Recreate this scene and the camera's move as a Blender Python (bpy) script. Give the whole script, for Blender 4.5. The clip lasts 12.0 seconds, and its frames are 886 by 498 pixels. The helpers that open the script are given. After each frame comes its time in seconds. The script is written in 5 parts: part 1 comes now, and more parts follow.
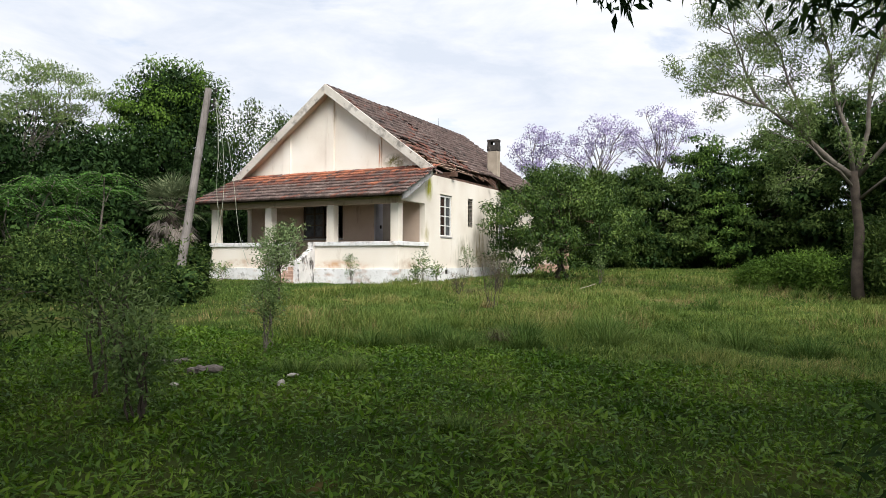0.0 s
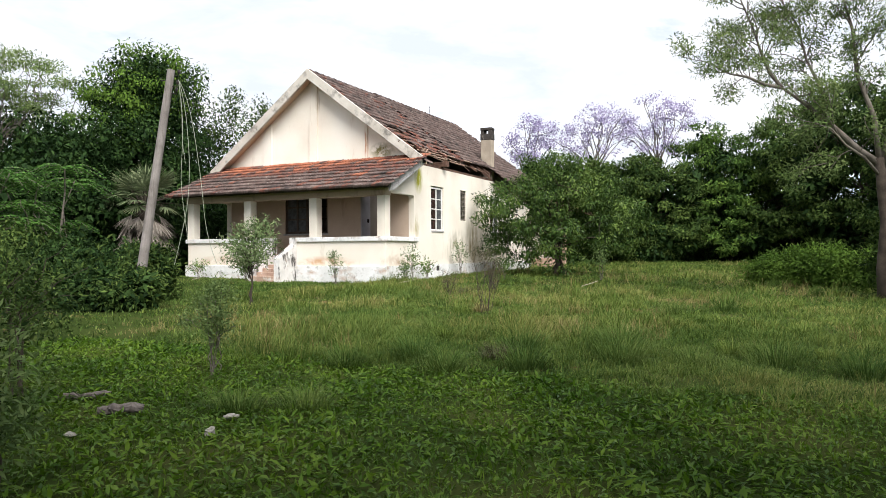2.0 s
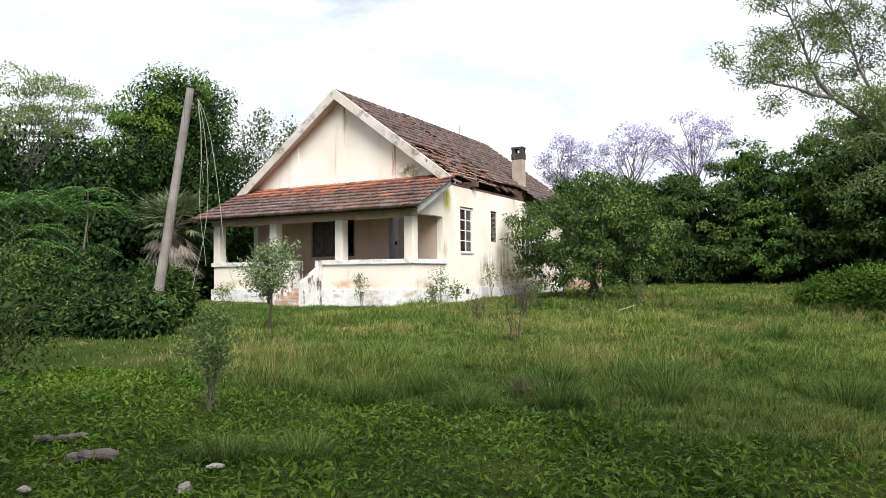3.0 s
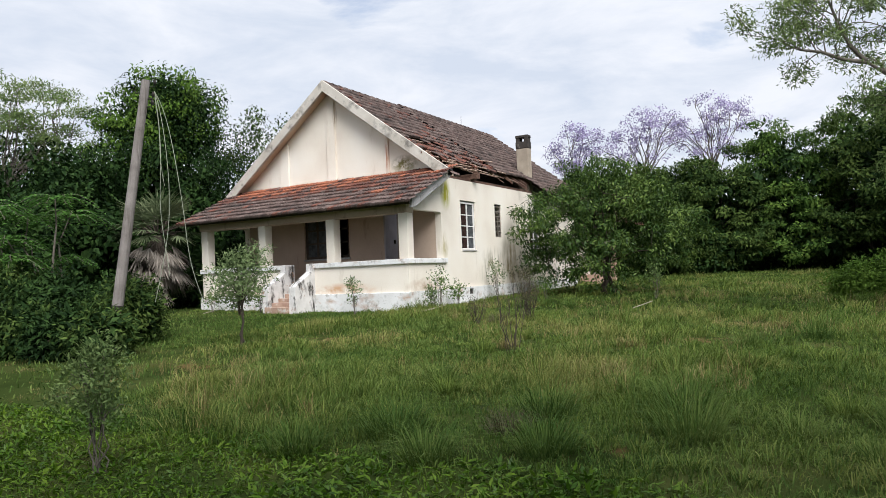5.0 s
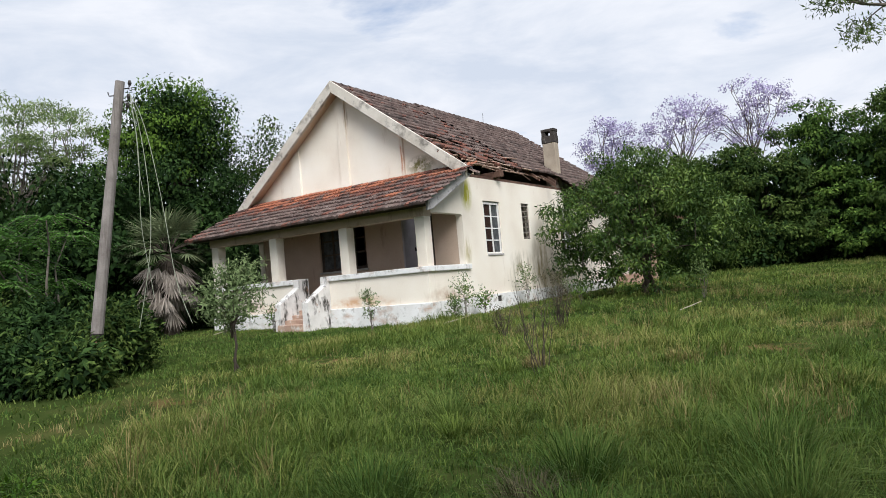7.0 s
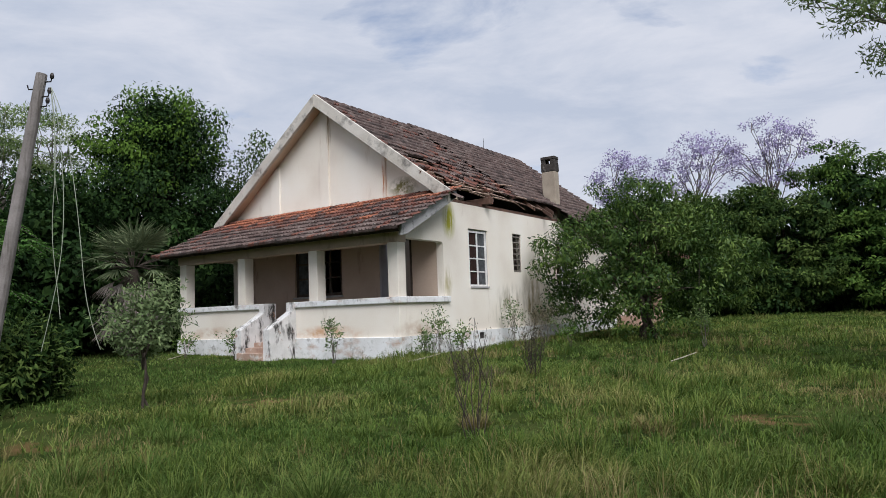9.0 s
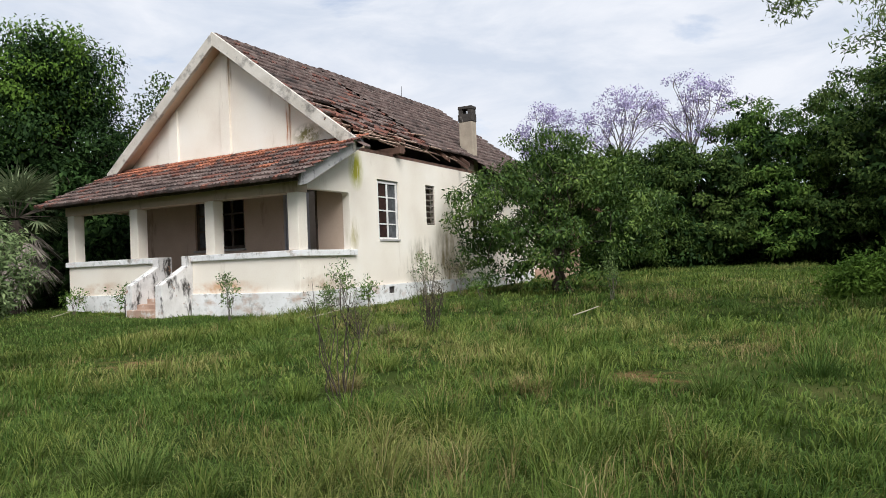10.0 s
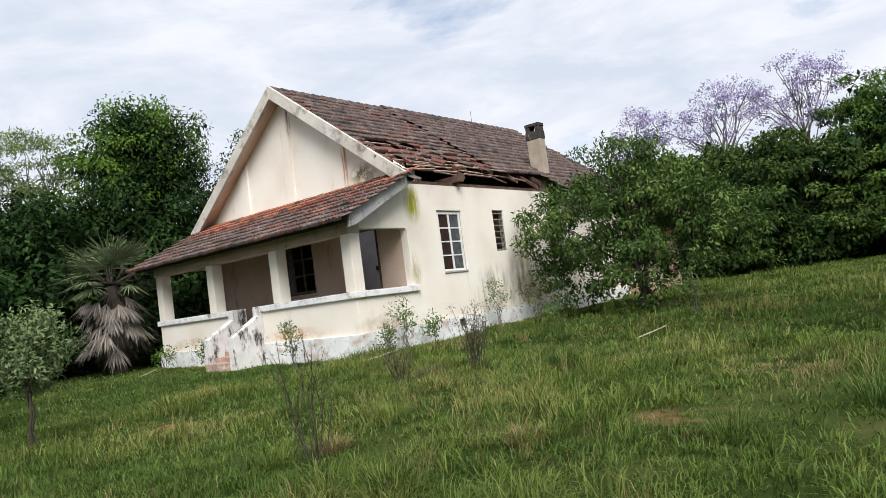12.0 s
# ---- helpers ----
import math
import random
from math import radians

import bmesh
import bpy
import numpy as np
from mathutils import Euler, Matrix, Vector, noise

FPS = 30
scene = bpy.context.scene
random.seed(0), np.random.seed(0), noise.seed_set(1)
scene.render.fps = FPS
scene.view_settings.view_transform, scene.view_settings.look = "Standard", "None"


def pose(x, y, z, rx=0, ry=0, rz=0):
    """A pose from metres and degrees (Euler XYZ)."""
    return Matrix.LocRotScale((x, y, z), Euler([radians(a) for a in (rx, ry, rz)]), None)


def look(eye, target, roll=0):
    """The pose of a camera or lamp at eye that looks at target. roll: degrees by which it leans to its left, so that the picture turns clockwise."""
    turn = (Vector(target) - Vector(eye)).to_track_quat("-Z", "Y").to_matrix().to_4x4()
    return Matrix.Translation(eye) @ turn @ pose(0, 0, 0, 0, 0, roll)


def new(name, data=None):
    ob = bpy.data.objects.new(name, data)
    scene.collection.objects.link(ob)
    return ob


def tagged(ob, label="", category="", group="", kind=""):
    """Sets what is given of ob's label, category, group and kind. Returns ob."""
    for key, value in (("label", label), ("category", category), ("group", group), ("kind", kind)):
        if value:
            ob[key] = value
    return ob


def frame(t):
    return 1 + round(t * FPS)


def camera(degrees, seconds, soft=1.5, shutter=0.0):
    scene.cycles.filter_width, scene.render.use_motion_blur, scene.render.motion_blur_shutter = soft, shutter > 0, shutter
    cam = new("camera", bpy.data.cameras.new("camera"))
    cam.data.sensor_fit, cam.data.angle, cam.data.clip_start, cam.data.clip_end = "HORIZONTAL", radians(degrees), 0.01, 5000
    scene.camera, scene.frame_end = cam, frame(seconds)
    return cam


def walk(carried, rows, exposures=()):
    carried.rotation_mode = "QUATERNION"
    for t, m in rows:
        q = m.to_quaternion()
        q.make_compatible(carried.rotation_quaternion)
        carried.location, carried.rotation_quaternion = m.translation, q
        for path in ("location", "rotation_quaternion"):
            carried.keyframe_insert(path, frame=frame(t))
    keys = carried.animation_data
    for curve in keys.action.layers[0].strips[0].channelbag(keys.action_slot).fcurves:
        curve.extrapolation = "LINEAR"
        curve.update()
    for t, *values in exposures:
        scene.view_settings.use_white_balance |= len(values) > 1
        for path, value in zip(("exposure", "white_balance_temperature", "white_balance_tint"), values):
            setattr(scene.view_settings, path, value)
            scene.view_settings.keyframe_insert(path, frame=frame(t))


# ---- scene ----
cam = camera(65.1, 12.0, soft=0.85)
PATH = [
    (0, (12.177, -20.790, 1.250), (11.282, -19.001, 1.283), 0.1),
    (0.5, (12.006, -20.415, 1.282), (11.059, -18.654, 1.328), -0.8),
    (1, (11.816, -20.021, 1.326), (10.919, -18.233, 1.318), -2.3),
    (1.5, (11.656, -19.610, 1.331), (10.804, -17.800, 1.358), -1.7),
    (2, (11.583, -19.305, 1.383), (10.702, -17.510, 1.393), -0.3),
    (2.5, (11.373, -18.851, 1.387), (10.511, -17.046, 1.401), -1.0),
    (3, (11.325, -18.514, 1.386), (10.360, -16.763, 1.462), -0.5),
    (3.2, (11.357, -18.355, 1.377), (10.350, -16.628, 1.452), -0.4),
    (4.8, (11.118, -16.984, 1.527), (10.103, -15.260, 1.547), -3.0),
    (5, (11.038, -16.818, 1.495), (10.029, -15.092, 1.560), -2.5),
    (5.5, (10.872, -16.516, 1.548), (9.776, -14.844, 1.634), -3.5),
    (6, (10.691, -16.003, 1.528), (9.543, -14.368, 1.614), -3.9),
    (6.5, (10.589, -15.623, 1.557), (9.398, -14.024, 1.709), -4.3),
    (7, (10.464, -15.160, 1.475), (9.372, -13.488, 1.568), -5.1),
    (7.2, (10.425, -14.962, 1.470), (9.339, -13.285, 1.556), -4.7),
    (8.8, (10.469, -13.347, 1.587), (9.276, -11.751, 1.763), -3.1),
    (9, (10.461, -13.227, 1.530), (9.334, -11.584, 1.708), -2.2),
    (9.5, (10.588, -12.790, 1.506), (9.530, -11.102, 1.685), -2.3),
    (10, (10.673, -12.305, 1.511), (9.699, -10.558, 1.548), -2.3),
    (10.5, (10.837, -11.869, 1.506), (9.920, -10.094, 1.600), -3.2),
    (11, (11.152, -11.612, 1.514), (9.996, -9.982, 1.594), -1.3),
    (11.5, (11.327, -11.257, 1.505), (10.154, -9.641, 1.615), -4.5),
    (12, (11.549, -10.958, 1.576), (10.297, -9.404, 1.708), -7.6),
]
walk(cam, [(t, look(eye, target, roll)) for t, eye, target, roll in PATH],
     exposures=[(0.0, 0.40, 6350, 10), (1.0, 0.52, 6350, 10), (2.0, 0.60, 6350, 10), (3.0, 0.63, 6350, 10), (5.0, 0.24, 6150, 10), (7.0, 0.21, 6150, 10), (9.1, -0.17, 5950, 12), (9.6, -0.12, 5950, 12), (10.2, 0.28, 6250, 9), (12.0, 0.26, 6200, 10)])
# ---- end of path ----

# ---- world, sun ----
world = bpy.data.worlds.new("overcast_sky")
scene.world = world
world.use_nodes = True
wn, wl = world.node_tree.nodes, world.node_tree.links
wn.clear()
SUN_EL, SUN_AZ = 48.0, 132.0          # degrees; azimuth clockwise from +y


def wnode(kind, **kw):
    n = wn.new(kind)
    for k, v in kw.items():
        n.inputs[k].default_value = v
    return n


w_out = wn.new("ShaderNodeOutputWorld")
w_bg = wnode("ShaderNodeBackground", Strength=1.0)
sky = wn.new("ShaderNodeTexSky")
sky.sky_type, sky.sun_disc = "NISHITA", False
sky.sun_elevation, sky.sun_rotation = radians(SUN_EL), radians(SUN_AZ)
w_dim = wn.new("ShaderNodeVectorMath")
w_dim.operation = "SCALE"
w_dim.inputs["Scale"].default_value = 0.13
wl.new(sky.outputs[0], w_dim.inputs[0])
w_tc = wn.new("ShaderNodeTexCoord")
w_map = wn.new("ShaderNodeMapping")
w_map.inputs["Scale"].default_value = (1.0, 1.0, 3.2)
wl.new(w_tc.outputs["Generated"], w_map.inputs[0])
w_n1 = wnode("ShaderNodeTexNoise", Scale=2.6, Detail=7.0, Roughness=0.55, Distortion=0.4)
wl.new(w_map.outputs[0], w_n1.inputs["Vector"])
w_r1 = wn.new("ShaderNodeValToRGB")     # cloud cover: gaps of blue
w_r1.color_ramp.elements[0].position, w_r1.color_ramp.elements[1].position = 0.27, 0.42
wl.new(w_n1.outputs["Fac"], w_r1.inputs[0])
w_n2 = wnode("ShaderNodeTexNoise", Scale=4.2, Detail=6.0, Roughness=0.6, Distortion=0.3)
wl.new(w_map.outputs[0], w_n2.inputs["Vector"])
w_r2 = wn.new("ShaderNodeValToRGB")     # cloud body: grey undersides to white
w_r2.color_ramp.elements[0].position, w_r2.color_ramp.elements[1].position = 0.35, 0.62
w_r2.color_ramp.elements[0].color = (0.60, 0.64, 0.71, 1)
w_r2.color_ramp.elements[1].color = (0.80, 0.80, 0.82, 1)
wl.new(w_n2.outputs["Fac"], w_r2.inputs[0])
w_mix = wn.new("ShaderNodeMixRGB")
wl.new(w_r1.outputs[0], w_mix.inputs[0])
wl.new(w_dim.outputs[0], w_mix.inputs[1])
wl.new(w_r2.outputs[0], w_mix.inputs[2])
wl.new(w_mix.outputs[0], w_bg.inputs["Color"])
wl.new(w_bg.outputs[0], w_out.inputs[0])

sun = new("sun", bpy.data.lights.new("sun", "SUN"))
sun.data.energy, sun.data.angle, sun.data.color = 4.2, radians(42), (1.0, 0.96, 0.90)
az, el = radians(SUN_AZ), radians(SUN_EL)
sun.matrix_world = look((0, 0, 30), (-math.sin(az) * math.cos(el), -math.cos(az) * math.cos(el), 30 - math.sin(el)))


# ---- materials ----
def material(name, colors, scale=3.0, rough=0.85, bump=0.15, fine=40.0, spots=None, metallic=0.0, island=0.0, pieces=0.0, leaf=0.0, spec=0.3):
    """colors: two or three tones mixed by coarse and fine noise; spots: (color, scale, low, high) for blotches;
    island / pieces: how much single leaves / objects vary; leaf: share of light let through."""
    m = bpy.data.materials.new(name)
    m.use_nodes = True
    n, l = m.node_tree.nodes, m.node_tree.links
    bsdf = n["Principled BSDF"]
    tc = n.new("ShaderNodeTexCoord")
    geo = n.new("ShaderNodeNewGeometry")
    vec = geo.outputs["Position"]
    n1 = n.new("ShaderNodeTexNoise")
    n1.inputs["Scale"].default_value, n1.inputs["Detail"].default_value = scale, 6
    n2 = n.new("ShaderNodeTexNoise")
    n2.inputs["Scale"].default_value, n2.inputs["Detail"].default_value = fine, 4
    for t in (n1, n2):
        l.new(vec, t.inputs["Vector"])
    add = n.new("ShaderNodeMath")
    add.operation = "MULTIPLY_ADD"
    l.new(n2.outputs["Fac"], add.inputs[0])
    add.inputs[1].default_value = 0.35
    l.new(n1.outputs["Fac"], add.inputs[2])
    fac = add.outputs[0]
    if island or pieces:
        rnd = geo.outputs["Random Per Island"] if island else n.new("ShaderNodeObjectInfo").outputs["Random"]
        a2 = n.new("ShaderNodeMath")
        a2.operation = "MULTIPLY_ADD"
        l.new(rnd, a2.inputs[0])
        a2.inputs[1].default_value = island or pieces
        l.new(fac, a2.inputs[2])
        a3 = n.new("ShaderNodeMath")
        a3.operation = "SUBTRACT"
        l.new(a2.outputs[0], a3.inputs[0])
        a3.inputs[1].default_value = 0.5 * (island or pieces)
        fac = a3.outputs[0]
    ramp = n.new("ShaderNodeValToRGB")
    el_ = ramp.color_ramp.elements
    lo, hi = 0.42, 0.92
    el_[0].position, el_[1].position = lo, hi
    el_[0].color, el_[1].color = (*colors[0], 1), (*colors[-1], 1)
    for i, c in enumerate(colors[1:-1]):
        e = el_.new(lo + (hi - lo) * (i + 1) / (len(colors) - 1))
        e.color = (*c, 1)
    l.new(fac, ramp.inputs[0])
    col = ramp.outputs[0]
    for s in spots or ():
        n3 = n.new("ShaderNodeTexNoise")
        n3.inputs["Scale"].default_value, n3.inputs["Detail"].default_value, n3.inputs["Roughness"].default_value = s[1], 8, 0.65
        mp = n.new("ShaderNodeMapping")
        mp.inputs["Scale"].default_value = s[4] if len(s) > 4 else (1, 1, 1)
        mp.inputs["Location"].default_value = (s[1] * 3.1, 1.7, 0.4)
        l.new(vec, mp.inputs[0])
        l.new(mp.outputs[0], n3.inputs["Vector"])
        r3 = n.new("ShaderNodeMapRange")
        r3.inputs[1].default_value, r3.inputs[2].default_value = s[2], s[3]
        l.new(n3.outputs["Fac"], r3.inputs[0])
        f3 = r3.outputs[0]
        if len(s) > 5:      # blotch bounded by a box: centre and half size
            sub = n.new("ShaderNodeVectorMath")
            sub.operation = "SUBTRACT"
            l.new(vec, sub.inputs[0])
            sub.inputs[1].default_value = s[5]
            div = n.new("ShaderNodeVectorMath")
            div.operation = "DIVIDE"
            l.new(sub.outputs[0], div.inputs[0])
            div.inputs[1].default_value = s[6]
            ln = n.new("ShaderNodeVectorMath")
            ln.operation = "LENGTH"
            l.new(div.outputs[0], ln.inputs[0])
            mr = n.new("ShaderNodeMapRange")
            mr.inputs[1].default_value, mr.inputs[2].default_value, mr.inputs[3].default_value, mr.inputs[4].default_value = 0.35, 1.0, 1.0, 0.0
            l.new(ln.outputs["Value"], mr.inputs[0])
            mu = n.new("ShaderNodeMath")
            mu.operation = "MULTIPLY"
            l.new(f3, mu.inputs[0])
            l.new(mr.outputs[0], mu.inputs[1])
            f3 = mu.outputs[0]
        mx = n.new("ShaderNodeMixRGB")
        l.new(f3, mx.inputs[0])
        l.new(col, mx.inputs[1])
        mx.inputs[2].default_value = (*s[0], 1)
        col = mx.outputs[0]
    l.new(col, bsdf.inputs["Base Color"])
    bsdf.inputs["Roughness"].default_value, bsdf.inputs["Metallic"].default_value = rough, metallic
    bsdf.inputs["Specular IOR Level"].default_value = spec
    if bump:
        bp = n.new("ShaderNodeBump")
        bp.inputs["Strength"].default_value, bp.inputs["Distance"].default_value = bump, 0.02
        l.new(add.outputs[0], bp.inputs["Height"])
        l.new(bp.outputs[0], bsdf.inputs["Normal"])
    if leaf:
        tr = n.new("ShaderNodeBsdfTranslucent")
        l.new(col, tr.inputs["Color"])
        ms = n.new("ShaderNodeMixShader")
        ms.inputs[0].default_value = leaf
        l.new(bsdf.outputs[0], ms.inputs[1])
        l.new(tr.outputs[0], ms.inputs[2])
        l.new(ms.outputs[0], n["Material Output"].inputs["Surface"])
    return m


M_WALL = material("cream_plaster", [(0.70, 0.62, 0.53), (0.79, 0.725, 0.63), (0.83, 0.78, 0.70)], 0.7, 0.9, 0.10, 30, spots=[
    ((0.45, 0.36, 0.26), 1.1, 0.60, 0.80, (1.6, 1.6, 0.35)),
    ((0.40, 0.38, 0.04), 3.0, 0.34, 0.50, (2.5, 2.5, 0.5), (0.0, 2.36, 4.02), (0.3, 0.36, 0.62)),
    ((0.48, 0.42, 0.26), 3.0, 0.40, 0.60, (2.5, 2.5, 0.5), (0.0, 2.2, 2.3), (0.3, 0.25, 0.5)),
    ((0.50, 0.36, 0.26), 2.2, 0.42, 0.62, (1, 1, 1.4), (0.0, 1.2, 1.1), (0.3, 1.4, 0.28)),
    ((0.34, 0.30, 0.22), 2.6, 0.44, 0.62, (2, 2, 0.5), (0.0, 5.6, 1.5), (0.3, 1.2, 0.9)),
    ((0.25, 0.20, 0.11), 2.4, 0.36, 0.62, (1.5, 1.5, 0.5), (0.0, 7.2, 1.6), (0.4, 1.1, 1.7)),
    ((0.22, 0.20, 0.08), 5.0, 0.42, 0.55, (1, 1, 1), (-1.35, 2.15, 5.05), (0.6, 0.3, 0.35)),
    ((0.45, 0.20, 0.10), 3.0, 0.42, 0.62, (4, 4, 0.4), (-2.0, 2.1, 5.4), (0.10, 0.3, 0.8)),
    ((0.40, 0.30, 0.20), 3.0, 0.40, 0.62, (4, 4, 0.4), (-4.15, 2.1, 7.1), (0.10, 0.3, 0.55)),
    ((0.60, 0.37, 0.22), 2.0, 0.40, 0.60, (1, 1, 1.6), (-2.4, -0.02, 1.06), (1.5, 0.3, 0.24)),
    ((0.56, 0.40, 0.28), 2.0, 0.42, 0.62, (1, 1, 1.6), (-6.8, -0.02, 1.10), (1.8, 0.3, 0.24))])
M_WHITE = material("limewash", [(0.64, 0.63, 0.61), (0.80, 0.80, 0.80)], 2.0, 0.9, 0.15, 35, spots=[
    ((0.22, 0.20, 0.17), 3.2, 0.56, 0.70), ((0.46, 0.33, 0.25), 1.6, 0.54, 0.72, (1, 1, 2.0)), ((0.50, 0.50, 0.48), 5.0, 0.54, 0.66),
    ((0.05, 0.05, 0.04), 7.0, 0.42, 0.52, (1, 1, 1), (-4.6, -0.75, 0.95), (0.3, 0.42, 0.40)),
    ((0.30, 0.28, 0.24), 6.0, 0.50, 0.58, (1, 1, 1), (0.05, 1.2, 0.85), (0.3, 1.4, 0.5))])
M_RAKE = material("painted_concrete_board", [(0.44, 0.40, 0.34), (0.62, 0.58, 0.52)], 1.6, 0.9, 0.15, 30, spots=[
    ((0.12, 0.11, 0.10), 2.6, 0.52, 0.72, (1, 1, 1)), ((0.30, 0.28, 0.26), 8.0, 0.60, 0.72)])
M_SOFFIT = material("tan_soffit", [(0.52, 0.39, 0.27), (0.63, 0.50, 0.37)], 1.4, 0.9, 0.1, 20)
M_VERGE = material("grey_weathered_board", [(0.30, 0.29, 0.29), (0.50, 0.49, 0.48)], 2.0, 0.85, 0.2, 30, spots=[((0.08, 0.08, 0.08), 4, 0.52, 0.66)])
M_TILE = material("weathered_roof_tile", [(0.052, 0.037, 0.034), (0.108, 0.074, 0.065), (0.19, 0.145, 0.128)], 3.5, 0.92, 0.4, 45, pieces=0.12, spots=[
    ((0.26, 0.235, 0.21), 9.0, 0.57, 0.70), ((0.035, 0.030, 0.028), 1.2, 0.52, 0.68)])
M_TILE_J = material("weathered_roof_tile_rest", [(0.052, 0.037, 0.034), (0.108, 0.074, 0.065), (0.19, 0.145, 0.128)], 3.5, 0.92, 0.4, 45, island=0.12, spots=[
    ((0.26, 0.235, 0.21), 9.0, 0.57, 0.70), ((0.035, 0.030, 0.028), 1.2, 0.52, 0.68)])
M_TILE_RED = material("red_clay_tile", [(0.085, 0.038, 0.030), (0.15, 0.062, 0.045), (0.23, 0.10, 0.07)], 4, 0.9, 0.3, 45, pieces=0.25, spots=[((0.07, 0.05, 0.045), 3.0, 0.48, 0.62)])
M_TILE_ORANGE = material("orange_clay_tile", [(0.20, 0.075, 0.045), (0.36, 0.135, 0.075)], 4, 0.88, 0.3, 45, pieces=0.2, spots=[((0.16, 0.08, 0.055), 2.5, 0.54, 0.66)])
M_TIMBER = material("old_roof_timber", [(0.065, 0.036, 0.026), (0.17, 0.098, 0.070)], 5, 0.9, 0.3, 60, pieces=0.3)
M_BATTEN = material("pale_roof_batten", [(0.22, 0.135, 0.10), (0.46, 0.33, 0.26)], 5, 0.9, 0.3, 60, pieces=0.4)
M_DARKWOOD = material("dark_brown_wood", [(0.035, 0.024, 0.018), (0.09, 0.062, 0.045)], 8, 0.6, 0.2, 60)
M_FRAME = material("white_window_paint", [(0.60, 0.58, 0.55), (0.78, 0.77, 0.75)], 8, 0.6, 0.1, 50)
M_SILL = material("grey_sill", [(0.30, 0.29, 0.28), (0.45, 0.44, 0.42)], 8, 0.8, 0.2, 50)
M_LOUVRE = material("dull_brown_louvre", [(0.15, 0.13, 0.11), (0.30, 0.265, 0.23)], 8, 0.7, 0.1, 50)
M_CURTAIN = material("grey_backed_pane", [(0.05, 0.05, 0.055), (0.12, 0.125, 0.13)], 6, 0.2, 0.0, 20, spec=0.3)
M_MAROON = material("maroon_backed_pane", [(0.022, 0.014, 0.013), (0.055, 0.030, 0.026)], 6, 0.2, 0.0, 20, spec=0.25)
M_DOOR = material("grey_lilac_door_paint", [(0.30, 0.29, 0.31), (0.42, 0.41, 0.44)], 2, 0.55, 0.05, 30)
M_IRON = material("dark_iron", [(0.02, 0.02, 0.02), (0.06, 0.05, 0.045)], 10, 0.5, 0.1, 50, metallic=0.6)
M_FLOOR = material("porch_floor_cement", [(0.16, 0.10, 0.08), (0.26, 0.19, 0.16)], 2, 0.85, 0.1, 30)
# dimness of the unlit rooms is put into this plaster colour
M_INSIDE = material("shade_toned_room_plaster", [(0.22, 0.19, 0.16), (0.32, 0.28, 0.24)], 1.5, 0.9, 0.1, 30)
# warm plaster; the shade under the porch roof is put into its colour
M_PORCH = material("shade_toned_porch_plaster", [(0.44, 0.335, 0.255), (0.56, 0.44, 0.345)], 1.0, 0.9, 0.1, 30, spots=[((0.25, 0.17, 0.13), 1.4, 0.58, 0.75, (1.5, 1.5, 0.5))])
M_STEP = material("worn_brick_step", [(0.28, 0.17, 0.12), (0.45, 0.33, 0.26)], 5, 0.9, 0.3, 40, spots=[((0.55, 0.52, 0.48), 4, 0.55, 0.65)])
M_BRICK = material("exposed_brick", [(0.34, 0.21, 0.15), (0.50, 0.36, 0.28)], 4, 0.9, 0.3, 30)
M_SOOT_VENT = material("soot_and_vent_shade_black", [(0.018, 0.016, 0.015), (0.07, 0.06, 0.053)], 5, 0.9, 0.3, 25, spots=[((0.26, 0.23, 0.20), 6, 0.60, 0.70, (1, 1, 0.5))])
M_CHEEK = material("stained_whitewash", [(0.52, 0.50, 0.48), (0.74, 0.72, 0.70)], 3, 0.9, 0.25, 30, spots=[((0.05, 0.045, 0.04), 4, 0.52, 0.62, (1, 1, 0.35)), ((0.30, 0.17, 0.11), 5, 0.60, 0.68)])
M_CHIM = material("sooty_chimney_plaster", [(0.27, 0.225, 0.175), (0.44, 0.37, 0.29)], 2.2, 0.9, 0.3, 25, spots=[
    ((0.04, 0.04, 0.04), 3, 0.30, 0.45, (1, 1, 1), (-0.35, 9.6, 7.0), (0.9, 0.9, 0.6)), ((0.10, 0.09, 0.08), 3, 0.55, 0.7, (1, 1, 0.4))])
M_POLE = material("grey_pole_wood", [(0.12, 0.105, 0.095), (0.26, 0.235, 0.22)], 3, 0.9, 0.4, 40, spots=[((0.10, 0.085, 0.075), 6, 0.55, 0.68, (3, 3, 0.12))])
M_RUST = material("rusty_band", [(0.07, 0.035, 0.025), (0.16, 0.075, 0.05)], 8, 0.9, 0.3, 40)
M_WIRE = material("pale_wire", [(0.22, 0.25, 0.18), (0.36, 0.38, 0.30)], 8, 0.6, 0.0, 30)
M_BARK = material("grey_bark", [(0.07, 0.058, 0.045), (0.20, 0.175, 0.15)], 4, 0.95, 0.5, 30)
M_BARK_D = material("dark_bark", [(0.03, 0.024, 0.018), (0.09, 0.07, 0.055)], 4, 0.95, 0.5, 30)
M_LOG = material("rotten_log_bark", [(0.05, 0.042, 0.038), (0.20, 0.17, 0.155)], 9, 0.95, 0.6, 40)
M_STONE = material("pale_stone", [(0.20, 0.18, 0.16), (0.46, 0.43, 0.38)], 8, 0.9, 0.3, 50)
M_STICK = material("bleached_stick", [(0.26, 0.24, 0.17), (0.42, 0.38, 0.28)], 8, 0.9, 0.2, 50)
